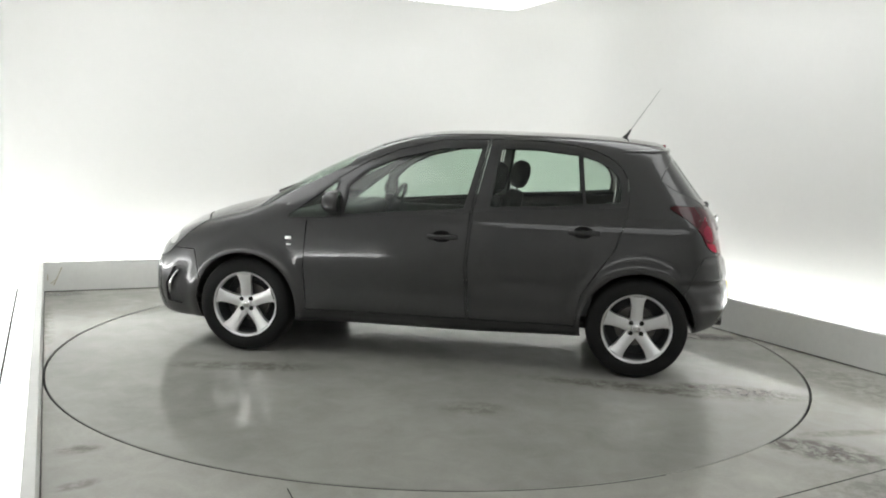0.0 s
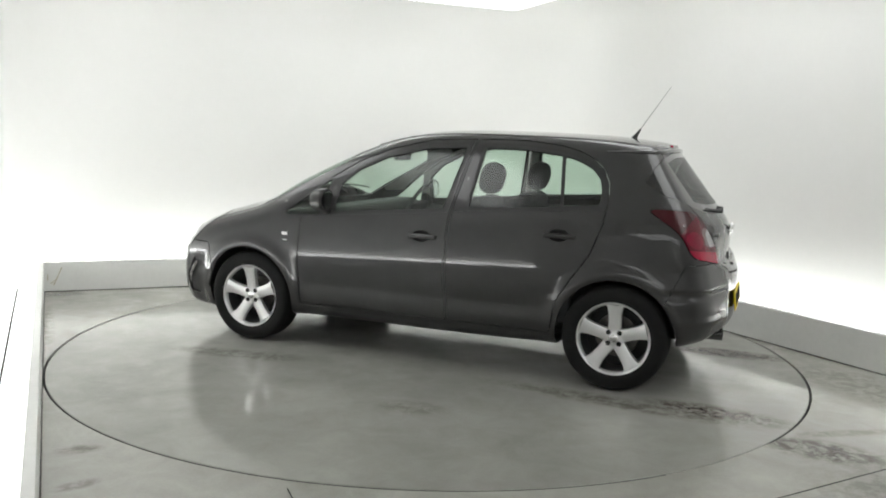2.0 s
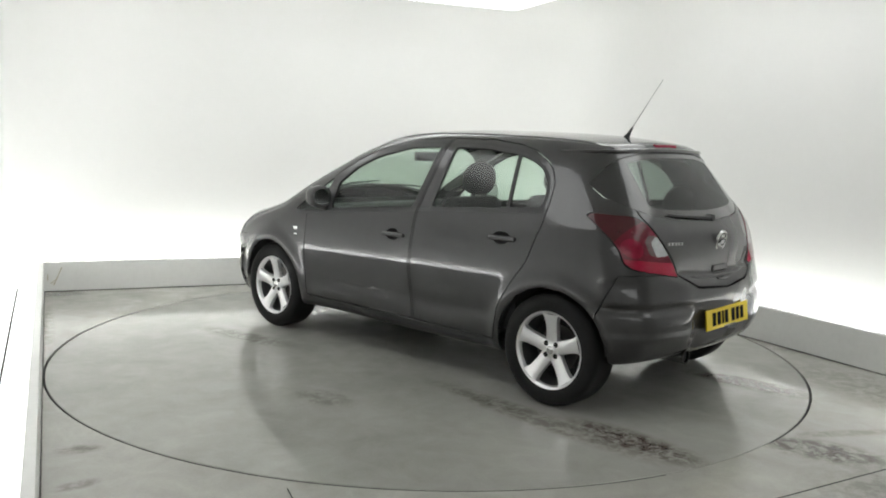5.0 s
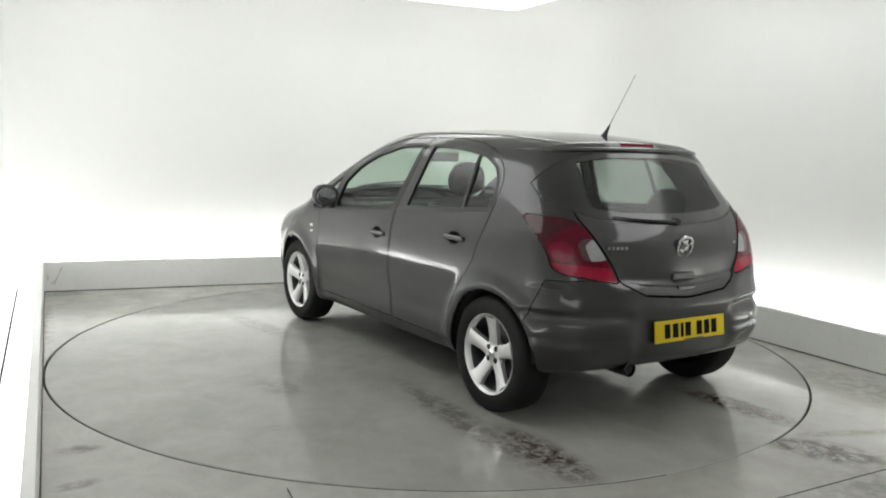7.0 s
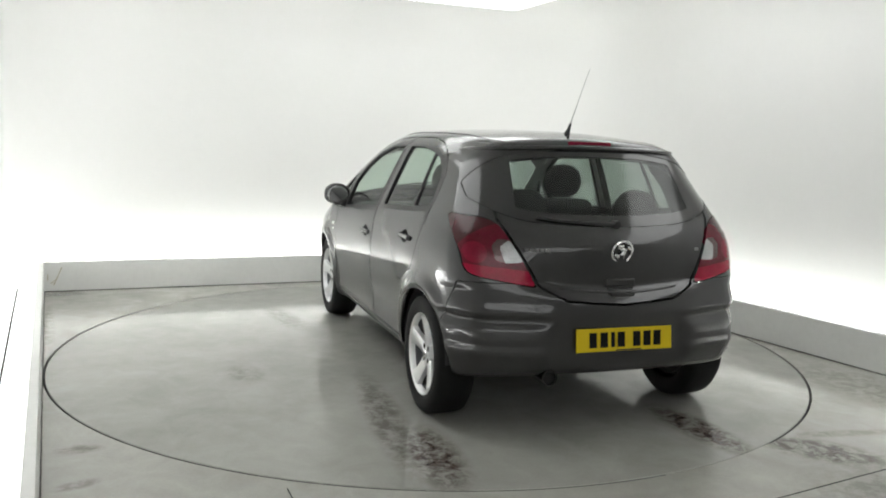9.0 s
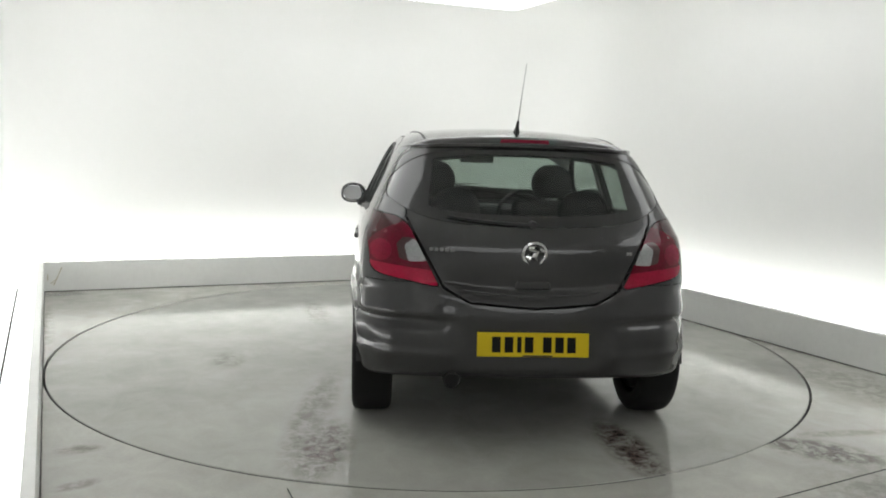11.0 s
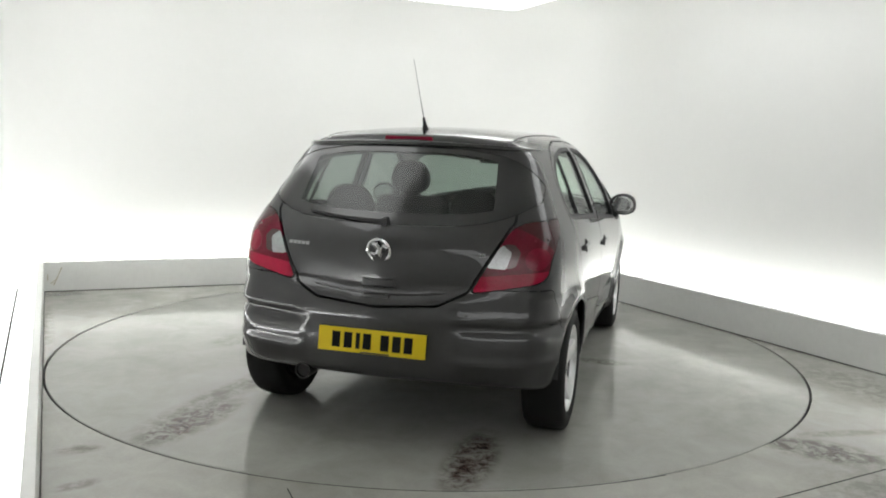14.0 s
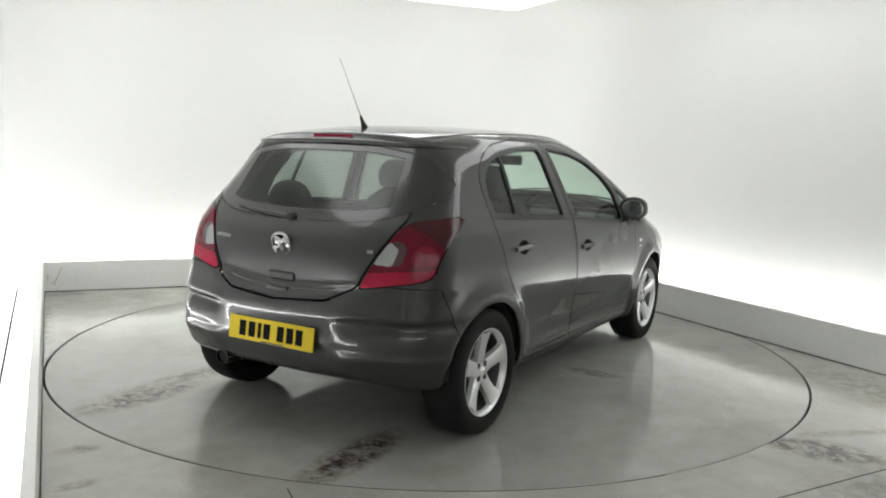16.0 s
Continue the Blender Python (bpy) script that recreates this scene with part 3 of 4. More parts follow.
R_DOOR = polygon((-0.225, 0.31), (-0.205, 0.64), (-0.23, 0.99), (-0.315, 1.425), (-0.62, 1.425), (-0.85, 1.40), (-0.97, 1.37), (-1.06, 1.325), (-1.12, 1.273), (-1.155, 1.205), (-1.162, 1.10), (-1.15, 0.97), (-1.09, 0.79), (-0.985, 0.64), (-0.90, 0.50), (-0.868, 0.31), r=0.01)


def sided(p, grow=0.0):
    return lambda x, y, z: np.where((y > 0.45) & (np.abs(x) < 1.35), p(x, z) - grow, 1.0)


corners, rest = take(rest, sided(TRIANGLE, 0.016), 0)
front_doors, rest = take(rest, sided(F_DOOR), 0.006)
rear_doors, rest = take(rest, sided(R_DOOR), 0.006)
windows = {}
windows["front"], front_doors = take(front_doors, sided(F_GLASS, 0.020), 0)
for key, shape in (("rear", R_GLASS), ("quarter", Q_GLASS)):
    windows[key], rear_doors = take(rear_doors, sided(shape, 0.020), 0)
BELT = curve((-1.115, 1.078), (-0.885, 1.058), (-0.335, 1.025), (-0.155, 1.008), (0.6, 0.945))
belts = {}
belts["front"], front_doors = take(front_doors, lambda x, y, z: np.where(x < 0.62, np.abs(z - BELT(x) + 0.024) - 0.009, 1.0), 0)
belts["rear"], rear_doors = take(rear_doors, lambda x, y, z: np.abs(z - BELT(x) + 0.024) - 0.009, 0)
under, rest = take(rest, lambda x, y, z: z - BELLY(x) - 0.022 - 0.035 * step_at(0.95 - np.abs(x), 0.01), 0)

sheet("body_shell", rest, PAINT, car, "", car_form, 0.018)
sheet("underside", under, TRIM, car, "black underside", car_form)
gate = sheet("tailgate", tailgate, PAINT, car, "", car_form, 0.018)
bumper = sheet("rear_bumper", rear_bumper, PAINT, car, "", car_form, 0.018)
sheet("front_bumper", front_bumper, PAINT, car, "", car_form, 0.018)
sheet("bonnet", bonnet, PAINT, car, "", car_form, 0.018)
sheet("windscreen", screen, GLASS, car, "clear windscreen", car_form, 0, -0.004)
RED = simple("red_lamp_lens", (0.12, 0.004, 0.016), 0.10, coat=0.12, spec=0.28, grain=0.75, scale=110, bump=0.25)
BRIGHT = simple("bright_red_lens", (0.32, 0.008, 0.035), 0.14, coat=0.12, spec=0.28, grain=0.6, scale=120, bump=0.25)
MID = simple("mid_red_lens", (0.21, 0.006, 0.026), 0.12, coat=0.12, spec=0.28, grain=0.7, scale=120, bump=0.3)
SMOKE = simple("smoked_red_lens", (0.055, 0.007, 0.011), 0.14, coat=0.15, spec=0.35)
SHADED = simple("dark_lamp_lens", (0.10, 0.052, 0.055), 0.15, metal=0.4, coat=0.8, grain=0.6, scale=110, bump=0.3)
CLEAR = simple("clear_lamp_lens", (0.40, 0.40, 0.41), 0.2, metal=0.5, coat=0.6, grain=0.6, scale=110, bump=0.4)
FRONT_LENS = simple("front_lamp_lens", (0.26, 0.26, 0.27), 0.12, metal=0.7, coat=0.8, grain=0.5, scale=40)
DISC_GREY = simple("grey_whip", (0.30, 0.30, 0.30), 0.5)
MIRROR = simple("mirror_glass", (0.68, 0.69, 0.70), 0.05, metal=1.0)
STEEL = simple("dull_steel", (0.30, 0.30, 0.30), 0.3, metal=1.0, grain=0.2)
DARKSTEEL = simple("dark_steel", (0.10, 0.10, 0.10), 0.25, metal=1.0, grain=0.4, scale=40)
CHROME = simple("chrome", (0.78, 0.78, 0.79), 0.12, metal=1.0)
YELLOW = simple("yellow_plate", (0.70, 0.52, 0.012), 0.5, coat=0.0, spec=0.25, grain=0.04, scale=30)
INK = simple("matt_black_ink", (0.012, 0.012, 0.012), 0.9, spec=0.1)
BLACK = simple("gloss_black", (0.012, 0.012, 0.013), 0.15, coat=0.6)
CLOTH = simple("dark_seat_cloth", (0.030, 0.030, 0.032), 0.9, grain=0.35, scale=150, bump=0.3)
HEADLINER = simple("grey_headliner", (0.30, 0.30, 0.29), 0.9, grain=0.1, scale=100)
DASH = simple("dark_grey_dashboard", (0.035, 0.036, 0.038), 0.65, grain=0.2, scale=200)

rw_in, rw_rim = take(rear_glass, lambda x, y, z: np.maximum(np.maximum(rear_glass_at(x, y, z) + 0.035, GLASS_LOW(y) + 0.055 - z), y - 0.475 + 0.12 * (z - 1.2)), 0)
rear_window = sheet("rear_window", rear_glass, PRIVACY, gate, "dark tinted rear window", car_form, 0, -0.004)
sheet("window_band", rw_rim, BLACK, rear_window, "black printed band", car_form, 0, -0.0025)

for side, m in halves(tail_lamps):
    white, other = take(m, lambda x, y, z: polygon((0.502, 0.866), (0.552, 0.950), (0.588, 0.925), (0.572, 0.862), r=0.008)(y, z), 0)
    # a darker grey patch beside the clear lens
    shade, other = take(other, lambda x, y, z: polygon((0.565, 0.955), (0.60, 0.955), (0.625, 0.93), (0.612, 0.872), (0.58, 0.864), r=0.008)(y, z), 0)
    # a disc of brighter red paints the diffuse glow on the outer side
    bright, other = take(other, lambda x, y, z: np.hypot(y - 0.705, z - 0.90) - 0.050, 0)
    low, other = take(other, lambda x, y, z: z - 0.822 - (y - 0.5) * 0.10, 0)
    tip, other = take(other, lambda x, y, z: -1.60 - x - 0.6 * (z - 0.95), 0)
    lamp = sheet("tail_lamp", other, RED, car, "wet red tail lamp", car_form, 0.02, 0.003)
    sheet("reversing_lens", white, CLEAR, lamp, "clear lens", car_form, 0, 0.003)
    sheet("lens_shade", shade, SHADED, lamp, "dark grey part of the lens", car_form, 0, 0.003)
    sheet("glow_disc", bright, MID, lamp, "brighter red disc, a glow painted on the lens", car_form, 0, 0.004)
    sheet("fog_lens", low, BRIGHT, lamp, "bright red lower lens", car_form, 0, 0.003)
    sheet("lamp_tip", tip, SMOKE, lamp, "smoked red tip", car_form, 0.01, 0.003)
for side, m in halves(head_lamps):
    bulb, m = take(m, lambda x, y, z: np.hypot(x - 1.80, z - 0.725) - 0.05, 0)
    head = sheet("head_lamp", m, FRONT_LENS, car, "clear head lamp", car_form, 0.02, 0.002)
    sheet("lamp_reflector", bulb, CHROME, head, "bright reflector", car_form, 0, 0.003)

for key, doors in (("front", front_doors), ("rear", rear_doors)):
    hx, hz = (-0.035, 0.822) if key == "front" else (-0.905, 0.888)
    cup, doors = take(doors, lambda x, y, z: np.hypot((x - hx) / 0.062, (z - hz) / 0.037) * 0.05 - 0.05, 0)
    for (side, panel), (_, hollow) in zip(halves(doors), halves(cup)):
        door = sheet(key + "_door", panel, PAINT, car, "", car_form, 0.03)
        sheet("belt_moulding", dict(halves(belts[key]))[side], TRIM, door, "black belt moulding", car_form, 0.008, 0.002)
        upper, _ = take(panel, lambda x, y, z: BELT(x) - 0.01 - z, 0)
        sheet("frame_lining", upper, HEADLINER, door, "light grey inside of the window frame", car_form, 0, -0.032)
        v, q = hollow
        deep = np.clip(1 - np.hypot((v[:, 0] - hx) / 0.062, (v[:, 2] - hz) / 0.037), 0, 1)
        v = v.copy()
        v[:, 1] -= side * 0.030 * np.minimum(1, deep * 2.5)
        me = bpy.data.meshes.new("handle_cup")
        me.from_pydata(v.tolist(), [], [[int(i) for n, i in enumerate(f) if i != f[n - 1]] for f in q])
        me.polygons.foreach_set("use_smooth", [True] * len(me.polygons))
        me.materials.append(PAINT)
        new("handle_cup", me).parent = door
        y0 = np.abs(hollow[0][:, 1]).mean() + 0.004
        grip = rounded((hx - 0.006, side * y0, hz - 0.002), (0.098, 0.013, 0.0145), 0.011)
        form("handle", grip, (hx - 0.12, side * y0 - 0.03, hz - 0.03), (hx + 0.11, side * y0 + 0.03, hz + 0.03), 0.007, PAINT, door)
        for w in (("front",) if key == "front" else ("rear", "quarter")):
            shape = {"front": F_GLASS, "rear": R_GLASS, "quarter": Q_GLASS}[w]
            pane, trim = take(dict(halves(windows[w]))[side], sided(shape), 0)
            sheet("window_trim", trim, TRIM, door, "black rubber trim", car_form, 0.012, 0.001)
            sheet("window_pane", pane, GLASS, door, "clear greenish pane", car_form, 0, -0.009)
for side, m in halves(corners):
    pane, trim = take(m, sided(TRIANGLE), 0)
    quarter = sheet("corner_window", pane, GLASS, car, "front corner window", car_form, 0, -0.004)
    sheet("window_trim", trim, TRIM, quarter, "black rubber trim", car_form, 0.012, 0.001)

# -- linings inside the pillars and the roof
for where, depth, mat, name in ((lambda x, y, z: np.maximum(np.maximum(-1.60 - x, x + 1.10), np.maximum(0.94 - z, z - 1.42)), 0.075, DASH, "pillar_lining"), (lambda x, y, z: np.maximum(np.maximum(0.36 - x, x - 1.02), np.maximum(1.0 - z, 0.5 - y)), 0.022, HEADLINER, "screen_lining"), (lambda x, y, z: np.maximum(np.maximum(-1.42 - x, x - 0.40), 1.425 - z), 0.03, HEADLINER, "headliner")):
    lining, _ = take(rest, where, 0)
    for _, piece in (halves(lining) if name == "screen_lining" else ((0, lining),)):
        sheet(name, piece, mat, car, {"headliner": "fabric roof lining", "screen_lining": "light grey pillar lining", "pillar_lining": "dark pillar lining"}[name], car_form, 0, -depth)


def wing_mirror(side):
    c = np.array((0.635, side * 0.891, 1.003))

    def f(x, y, z):
        u, v, w = (x - c[0]), (y - c[1]) * side, z - c[2]
        tall = np.where(w < 0, 0.066, 0.084) - 0.10 * np.maximum(v, 0) ** 1.3 - 0.10 * np.maximum(-v, 0)
        e = (np.abs(v / 0.092) ** 2.6 + np.abs(w / tall) ** 2.6 + np.abs(np.where(u > 0, u / 0.085, u / 0.05)) ** 2.4) ** (1 / 2.5)
        return smax((e - 1) * 0.07, -0.030 - u, 0.012)
    v, q = net(f, c - (0.12, 0.15, 0.12), c + (0.12, 0.15, 0.12), 0.010)
    face, shell_ = cut(v, q, np.where(v[:, 0] < c[0] - 0.024, np.hypot((v[:, 1] - c[1]) / 0.078, (v[:, 2] - c[2]) / 0.066) * 0.07 - 0.07, 1.0))
    m = sheet("wing_mirror", shell_, PAINT, car, "", f, 0.004)
    sheet("mirror_glass", face, MIRROR, m, "mirror glass", f, 0, -0.003)
    stalk = rounded((c[0] + 0.02, side * 0.815, 0.945), (0.035, 0.05, 0.028), 0.02)
    form("mirror_foot", stalk, (c[0] - 0.05, side * 0.825 - 0.08, 0.89), (c[0] + 0.09, side * 0.825 + 0.08, 1.0), 0.011, TRIM, m, "black foot")


wing_mirror(1), wing_mirror(-1)


def skin(y, z):
    """The x of the car's tail at that y and z."""
    x = -2.0
    while car_form(np.array([x]), np.array([y]), np.array([z]))[0] > 0:
        x += 0.001
    return x


# -- tail details
def badge():
    bx, bz = skin(0, 0.912), 0.912
    tilt = pose(bx - 0.004, 0.0, bz, 0, 0, 0) @ pose(0, 0, 0, 0, -12, 0)
    ring = part("badge", moved(smooth(rings([(0.047, 0.001), (0.047, -0.008), (0.053, -0.012), (0.060, -0.008), (0.060, 0.001)], 40, "y")), tilt @ pose(0, 0, 0, 0, 0, -90)), CHROME, gate, "chrome emblem ring")
    part("badge_field", moved(smooth(rings([(0, -0.002), (0.048, -0.002)], 32, "y")), tilt @ pose(0, 0, 0, 0, 0, -90)), BLACK, ring)
    for pts, rr in (([(0.0, 0.030, 0.030), (0, 0.008, 0.028), (0, -0.006, 0.010), (0, 0.002, -0.010), (0, -0.012, -0.030)], [0.010, 0.019, 0.017, 0.019, 0.009]), ([(0, 0.040, -0.012), (0, 0.018, -0.022)], [0.008, 0.015]), ([(0, -0.042, 0.012), (0, -0.02, 0.026)], [0.008, 0.014])):
        part("badge_sign", moved(rod(pts, rr), tilt @ pose(-0.004, 0, 0)), CHROME, ring)


badge()
for y0, y1, z, n, hgt in ((0.485, 0.365, 0.916, 5, 0.015), (-0.452, -0.482, 0.912, 2, 0.014)):
    for k in range(n):
        a, b = y0 + (y1 - y0) * (k + 0.12) / n, y0 + (y1 - y0) * (k + 0.88) / n
        x = skin((a + b) / 2, z)
        part("model_mark", box(x - 0.004, min(a, b), z - hgt / 2, x + 0.006, max(a, b), z + hgt / 2, 0.001), STEEL, gate, "small chrome bar")
pull = part("gate_handle", slab([(0.078, 0.782), (-0.078, 0.782), (-0.086, 0.742), (0.086, 0.742)], 0.024, 0.008), PAINT, gate, "grey pull")
pull.matrix_basis = Matrix.Translation((skin(0, 0.762) - 0.010, 0, 0))
# a solid black slab stands in for the shaded recess under the pull
part("pull_shade", slab([(0.074, 0.741), (-0.074, 0.741), (-0.068, 0.716), (0.068, 0.716)], 0.02, 0.003), TRIM, pull, "black slab for the shade in the pull's recess").location = (0.002, 0, 0)
part("pull_lip", slab([(0.070, 0.716), (-0.070, 0.716), (-0.060, 0.697), (0.060, 0.697)], 0.03, 0.004), PAINT, pull, "grey lower lip of the pull").location = (-0.029, 0, 0)
lip_line = [(y, 0.716 + 0.20 * y * y) for y in np.linspace(-0.33, 0.33, 25)]
part("gate_lip", smooth(rod([(skin(y, z) + 0.003, y, z) for y, z in lip_line], [0.002] + [0.0085] * 23 + [0.002], 10)), PAINT, gate, "raised lower lip")
plate_x = skin(0.0, 0.5)
number_plate = part("number_plate", box(-0.004, -0.26, -0.0555, 0.004, 0.26, 0.0555, 0.002), YELLOW, bumper, "yellow number plate")
number_plate.matrix_basis = pose(plate_x - 0.009, 0, 0.499, 0, 7, 0)
for k, y in enumerate((0.172, 0.113, 0.065, 0.020, -0.065, -0.122, -0.178)):
    wdt = 0.010 if k == 2 else 0.020
    part("plate_bar", box(-0.0062, y - wdt, -0.036, -0.003, y + wdt, 0.036, 0.001), INK, number_plate, "black bar")
part("plate_mark", box(-0.0058, -0.09, -0.0535, -0.003, 0.05, -0.0475, 0.0005), BLACK, number_plate, "thin dark bar")
pipe = part("exhaust_tip", smooth(rings([(0.034, -0.10), (0.040, -0.10), (0.041, 0.0), (0.040, 0.1), (0.034, 0.1), (0.034, -0.09)], 24, "y")), DARKSTEEL, car, "wet chrome exhaust tip")
# flat black disc paints the shade inside the pipe's mouth
part("pipe_shade", rings([(0.0, -0.085), (0.035, -0.085)], 24, "y"), DARK, pipe, "black disc for the shade in the pipe")
pipe.matrix_basis = pose(-1.728, 0.365, 0.314, 0, 0, -90)
part("brake_lamp", moved(slab([(0.125, 0.0), (0.12, 0.022), (-0.12, 0.022), (-0.125, 0.0)], 0.03, 0.004), Matrix.Translation((skin(0.0, 1.425) - 0.009, 0, 1.411))), MID, gate, "red high brake lamp")
lip_edge = [(y, 1.399 - 0.05 * y * y) for y in np.linspace(-0.60, 0.60, 31)]
part("spoiler_lip", smooth(rod([(skin(y, z) - 0.004, y, z) for y, z in lip_edge], [0.004] + [0.013] * 29 + [0.004], 10)), BLACK, gate, "black trailing edge of the roof spoiler")
ant = part("antenna", rod([(-1.165, 0, 1.465), (-1.185, 0, 1.497), (-1.205, 0, 1.53)], [0.020, 0.010, 0.006]), TRIM, car, "black antenna foot with a thin whip")
part("whip", rod([(-1.20, 0, 1.523), (-1.29, 0, 1.66), (-1.385, 0, 1.805)], [0.0028, 0.0020, 0.0015], 6), DISC_GREY, ant)
wipe = [(skin(y, z) - 0.010, y, z) for y, z in ((0.40, 1.066), (0.30, 1.054), (0.2, 1.047), (0.1, 1.041), (0.0, 1.035))]
arm = part("rear_wiper", rod(wipe, [0.004, 0.006, 0.007, 0.009, 0.012]), TRIM, rear_window, "black rear wiper")
part("wiper_hub", moved(smooth(rings([(0.0, -0.022), (0.018, -0.022), (0.022, -0.005), (0.022, 0.02)], 20, "y")), Matrix.Translation((skin(0, 1.036), 0, 1.036)) @ pose(0, 0, 0, 0, 0, -90)), TRIM, arm)
for y0 in (-0.25, 0.35):
    part("front_wiper", rod([(x, y, float(ROOF(x) - CAMBER(x) * y * y) + 0.012) for x, y in ((1.19, y0), (1.155, y0 - 0.2), (1.13, y0 - 0.45))], [0.009, 0.007, 0.005]), TRIM, car, "black front wiper")
for side in (1, -1):
    x, z = 0.955, 0.768
    y = 1.0
    while car_form(np.array([x]), np.array([y]), np.array([z]))[0] > 0:
        y -= 0.001
    part("wing_badge", box(x - 0.022, side * y - 0.003, z - 0.011, x + 0.022, side * y + 0.003, z + 0.011, 0.002), CHROME, car, "small chrome wing badge")
    part("wing_mark", box(x - 0.018, side * y - 0.003, z - 0.046, x + 0.014, side * y + 0.003, z - 0.038, 0.001), ALLOY, car, "thin silver bar")
for side, m in halves(fogs):
    recess = sheet("fog_recess", m, TRIM, car, "black fog lamp recess", car_form, 0, -0.018)
    blade = []
    for x, z in ((1.745, 0.505), (1.79, 0.455), (1.825, 0.40), (1.83, 0.345)):
        y = 0.9
        while car_form(np.array([x]), np.array([y]), np.array([z]))[0] > 0:
            y -= 0.001
        blade.append((x, side * (y - 0.003), z))
    part("fog_blade", rod(blade, [0.006, 0.012, 0.013, 0.008]), CHROME, recess, "bright fog lamp surround")
for side in (1, -1):
    ditch = []
    for x in np.linspace(0.42, -1.38, 16):
        z, y = 1.6, 0.515 + 0.02 * x
        while car_form(np.array([x]), np.array([y]), np.array([z]))[0] > 0:
            z -= 0.001
        ditch.append((x, side * y, z - 0.001))
    part("roof_strip", rod(ditch, 0.006, 6), TRIM, car, "black roof strip")

# -- what shows through the windows
def seat(name, x, y, wide, tall, lean, head):
    f1 = rounded((0, 0, 0), (0.26, wide, 0.075), 0.06)
    f2 = rounded((0, 0, 0), (0.065, wide, tall), 0.055)
    base = form(name, f1, (-0.3, -wide - 0.03, -0.11), (0.3, wide + 0.03, 0.11), 0.03, CLOTH, car, "dark cloth seat")
    base.matrix_basis = pose(x, y, 0.52, 0, -4, 0)
    back = form("seat_back", f2, (-0.1, -wide - 0.03, -tall - 0.03), (0.1, wide + 0.03, tall + 0.03), 0.03, CLOTH, base)
    back.matrix_basis = pose(-0.26, 0, tall + 0.03, 0, lean, 0)
    for hy in head:
        def f3(u, v, w):
            return (np.abs(u / 0.072) ** 2.4 + np.abs(v / (0.126 - 0.2 * np.maximum(w, 0))) ** 3 + np.abs(w / 0.104) ** 2.6) ** 0.4 * 0.06 - 0.06
        h = form("headrest", f3, (-0.10, -0.17, -0.14), (0.10, 0.17, 0.14), 0.016, CLOTH, base)
        h.matrix_basis = pose(-0.26, 0, tall + 0.03, 0, lean, 0) @ pose(0.01, hy, tall + 0.125, 0, 4, 0)
        part("headrest_post", moved(rod([(0, hy - 0.05, tall - 0.03), (0, hy - 0.05, tall + 0.06)], 0.006), pose(-0.26, 0, tall + 0.03, 0, lean, 0)), CHROME, base)
        part("headrest_post", moved(rod([(0, hy + 0.05, tall - 0.03), (0, hy + 0.05, tall + 0.06)], 0.006), pose(-0.26, 0, tall + 0.03, 0, lean, 0)), CHROME, base)
    return base


for x, y in ((0.06, 0.36), (-0.05, -0.36)):
    seat("front_seat", x, y, 0.24, 0.27, -13, (0,))
seat("rear_seat", -0.98, 0.0, 0.60, 0.22, -16, (0.33, -0.33))
form("dashboard", lambda x, y, z: smax(rounded((0.88, 0, 0.80), (0.26, 0.70, 0.16), 0.10)(x, y, z), z - 0.955 + 0.25 * (x - 0.62) ** 2, 0.03), (0.58, -0.75, 0.6), (1.18, 0.75, 1.0), 0.03, DASH, car, "dark grey dashboard")
wheel_rim = [(0.0, 0.185 * math.cos(a), 0.185 * math.sin(a)) for a in np.linspace(0, 2 * math.pi, 33)]
steer = part("steering_wheel", rod(wheel_rim, 0.015), DASH, car, "dark steering wheel")
steer.matrix_basis = pose(0.52, -0.36, 0.90, 0, -24, 0)
part("steering_hub", moved(box(-0.02, -0.17, -0.035, 0.02, 0.17, 0.035, 0.012), pose(0.015, 0, 0)), DASH, steer)
form("interior_mirror", rounded((0.50, 0, 1.295), (0.018, 0.125, 0.034), 0.016), (0.46, -0.15, 1.24), (0.54, 0.15, 1.35), 0.012, DASH, car, "dark inside mirror")
part("parcel_shelf", box(-1.62, -0.60, 0.965, -1.10, 0.60, 0.985, 0.006), DASH, car, "dark parcel shelf")
part("floor_pan", box(-1.45, -0.62, 0.25, 1.75, 0.62, 0.30, 0.01), TRIM, car, "black floor pan")
part("bulkhead", box(1.10, -0.70, 0.3, 1.14, 0.70, 0.95), TRIM, car, "black bulkhead")
for side in (1, -1):
    for key, x0, x1, zt in (("front", -0.17, 0.82, 0.90), ("rear", -0.98, -0.24, 0.95)):
        part("door_lining", box(x0, side * 0.765 - 0.015, 0.36, x1, side * 0.765 + 0.015, zt, 0.01), DASH, car, "dark door lining")


# -- wheels
def arch_liner(x, side):
    bm = bmesh.new()
    rows = []
    for k in range(25):
        a = radians(5) + radians(170) * k / 24
        rows.append([bm.verts.new((x + r * math.cos(a), side * y, HUB_Z + r * math.sin(a))) for y, r in ((0.815, ARCH_R + 0.006), (0.56, ARCH_R + 0.006), (0.56, 0.1))])
    for u, w in zip(rows, rows[1:]):
        for k in range(2):
            bm.faces.new((u[k], u[k + 1], w[k + 1], w[k]))
    return smooth(bm)


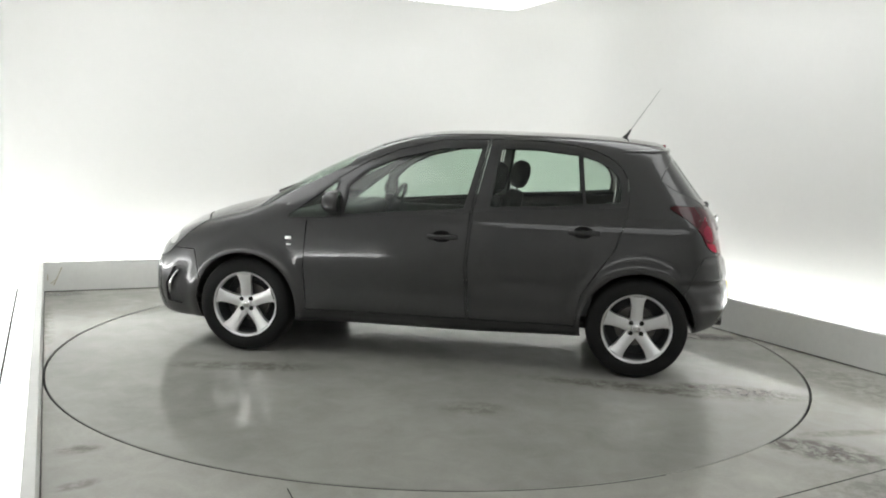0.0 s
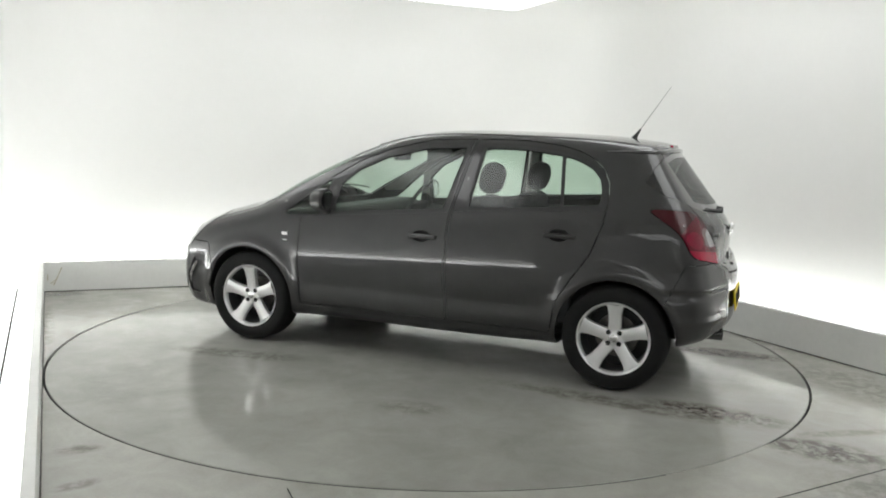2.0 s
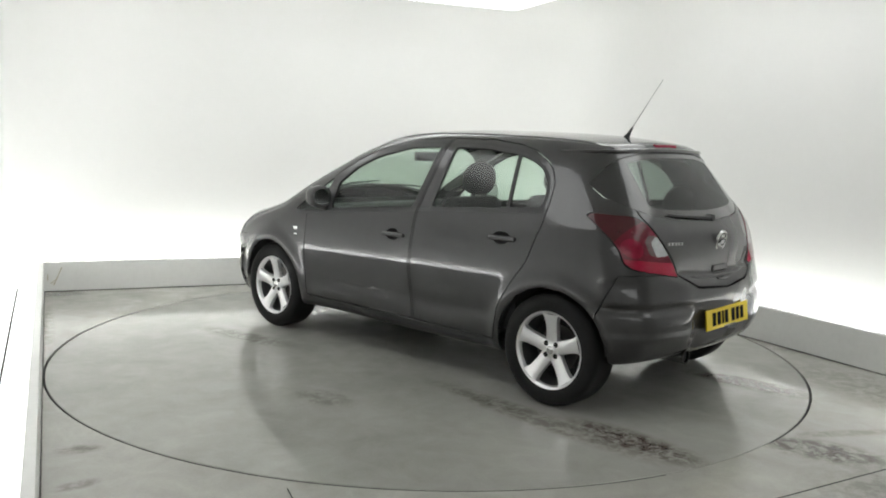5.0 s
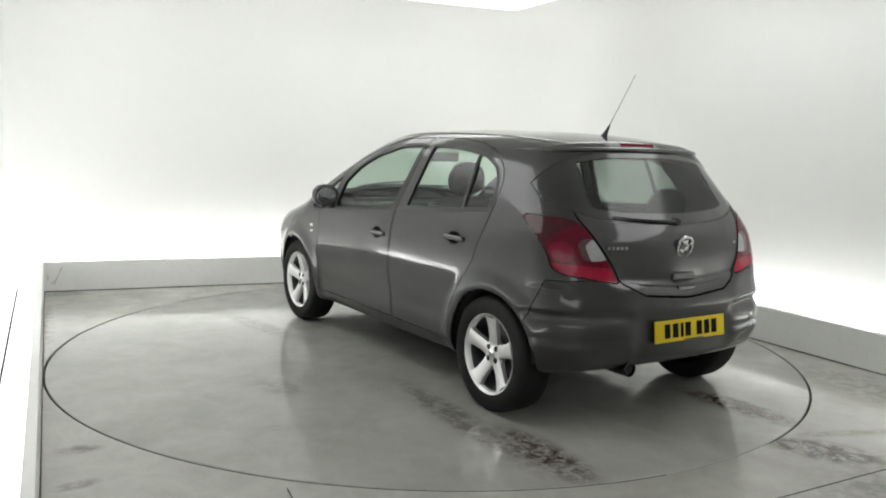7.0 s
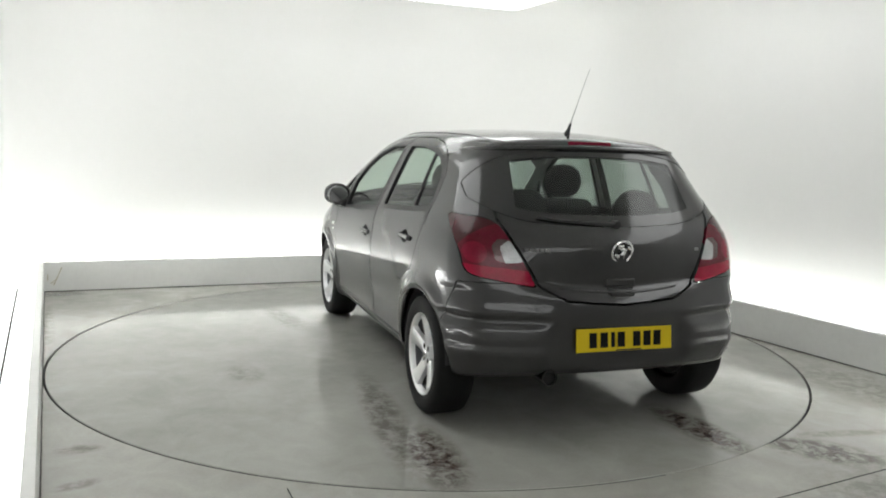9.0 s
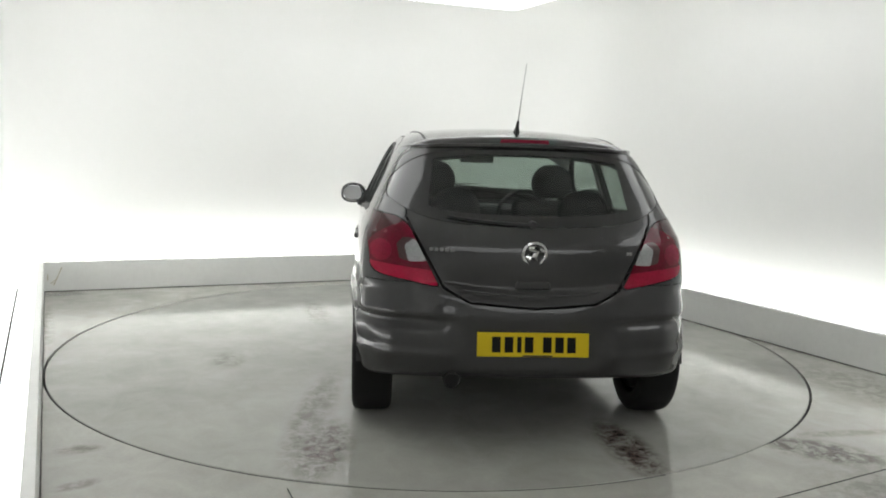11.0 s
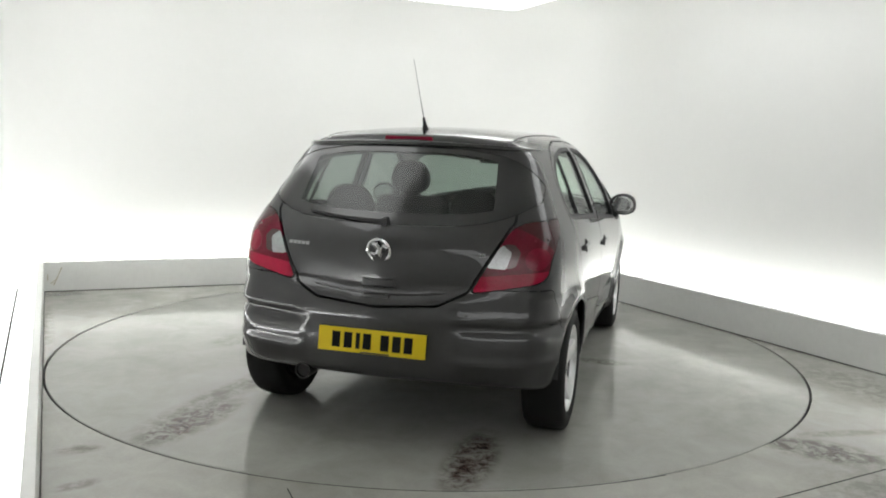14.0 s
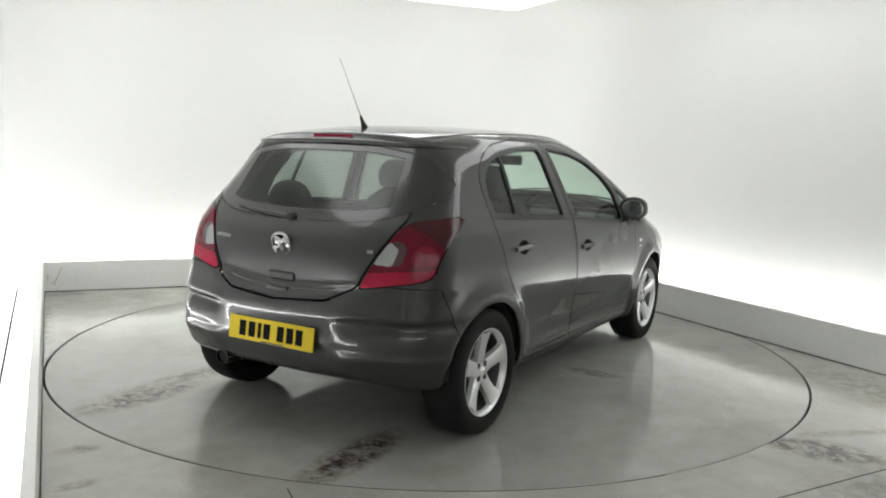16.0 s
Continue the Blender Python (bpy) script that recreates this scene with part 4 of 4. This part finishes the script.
def spoke():
    """One broad spoke of the alloy, pointing up, its outer face at y = 0.085."""
    bm = bmesh.new()
    rows = []
    for r, half, y in ((0.028, 0.022, 0.060), (0.06, 0.036, 0.064), (0.10, 0.034, 0.068), (0.15, 0.036, 0.078), (0.185, 0.043, 0.086), (0.203, 0.056, 0.089)):
        z = math.sqrt(max(r * r - half * half * 0.6, 0.0001))
        rows.append([bm.verts.new(p) for p in ((-half * 1.12, y - 0.03, z), (-half, y - 0.006, z), (-half * 0.55, y, z), (half * 0.55, y, z), (half, y - 0.006, z), (half * 1.12, y - 0.03, z))])
    for u, w in zip(rows, rows[1:]):
        for k in range(5):
            bm.faces.new((u[k], u[k + 1], w[k + 1], w[k]))
    bmesh.ops.recalc_face_normals(bm, faces=bm.faces[:])
    return smooth(bm, 35)


def tyre():
    bm = rings([(0.212, -0.085), (0.225, -0.098), (0.285, -0.102), (0.303, -0.088), (0.309, -0.06), (0.310, 0.0), (0.309, 0.055), (0.303, 0.082), (0.292, 0.094), (0.27, 0.1), (0.245, 0.101), (0.225, 0.096), (0.212, 0.088)], 96, "y")
    return smooth(bm, 50)


SPOKE, DISC_STEEL = spoke(), simple("brake_steel", (0.16, 0.15, 0.145), 0.4, metal=0.8, grain=0.2)
# alloy darkened to paint the shade behind the spokes
DARKRIM = simple("shade_dark_alloy", (0.11, 0.11, 0.115), 0.45, metal=0.7)
spoke_mesh = bpy.data.meshes.new("spoke")
SPOKE.to_mesh(spoke_mesh)
spoke_mesh.materials.append(ALLOY)
for x, side in [(a * AXLE, b) for a in (1, -1) for b in (1, -1)]:
    part("arch_liner", arch_liner(x, side), TRIM, car, "black arch liner")
    wheel = new("wheel")
    wheel.parent = car
    tag = 3 if x > 0 else 0
    wheel.matrix_basis = pose(x, side * 0.735, HUB_Z, 0, 0, 0 if side > 0 else 180) @ pose(0, 0, 0, 0, tag, 0)
    part("tyre", tyre(), RUBBER, wheel, "worn black tyre")
    part("rim", smooth(rings([(0.196, 0.062), (0.200, 0.080), (0.206, 0.090), (0.214, 0.093), (0.217, 0.088), (0.214, 0.070)], 72, "y"), 50), ALLOY, wheel, "silver alloy rim")
    part("barrel", smooth(rings([(0.186, -0.08), (0.190, 0.04), (0.197, 0.064)], 72, "y"), 50), DARKRIM, wheel, "inside of the rim, its shade painted dark")
    part("hub", smooth(rings([(0.0, 0.072), (0.022, 0.071), (0.026, 0.066), (0.03, 0.064), (0.062, 0.062), (0.066, 0.04), (0.066, 0.02)], 32, "y")), ALLOY, wheel)
    part("hub_cap", smooth(rings([(0.0, 0.0755), (0.018, 0.074), (0.024, 0.071)], 24, "y")), CHROME, wheel, "chrome hub cap")
    part("brake_disc", smooth(rings([(0.0, -0.02), (0.125, -0.02), (0.128, -0.03), (0.128, -0.05)], 40, "y")), DISC_STEEL, wheel, "grey steel brake disc")
    part("wheel_back", smooth(rings([(0.0, -0.06), (0.195, -0.06)], 40, "y")), TRIM, wheel)
    for k in range(5):
        ob = new("spoke", spoke_mesh)
        ob.parent = wheel
        ob.matrix_basis = pose(0, 0, 0, 0, 72 * k, 0)
    for k in range(4):
        a = radians(45 + 90 * k)
        part("wheel_bolt", moved(smooth(rings([(0, 0.067), (0.008, 0.067), (0.009, 0.0655), (0.0155, 0.0652), (0.016, 0.056)], 10, "y")), Matrix.Translation((0.045 * math.cos(a), 0, 0.045 * math.sin(a)))), BLACK, wheel, "dark bolt")


def turn_at(t):
    return math.degrees(2.9945 - 0.1225 * t - 0.0002 * (t - 8) ** 2)


def motions():
    rows = [(t, pose(0, 0, 0, 0, 0, turn_at(t))) for t in range(0, 17)]
    walk(turntable, rows)
    walk(car, [(t, m @ pose(-0.0967, -0.3266, 0)) for t, m in rows])


motions()
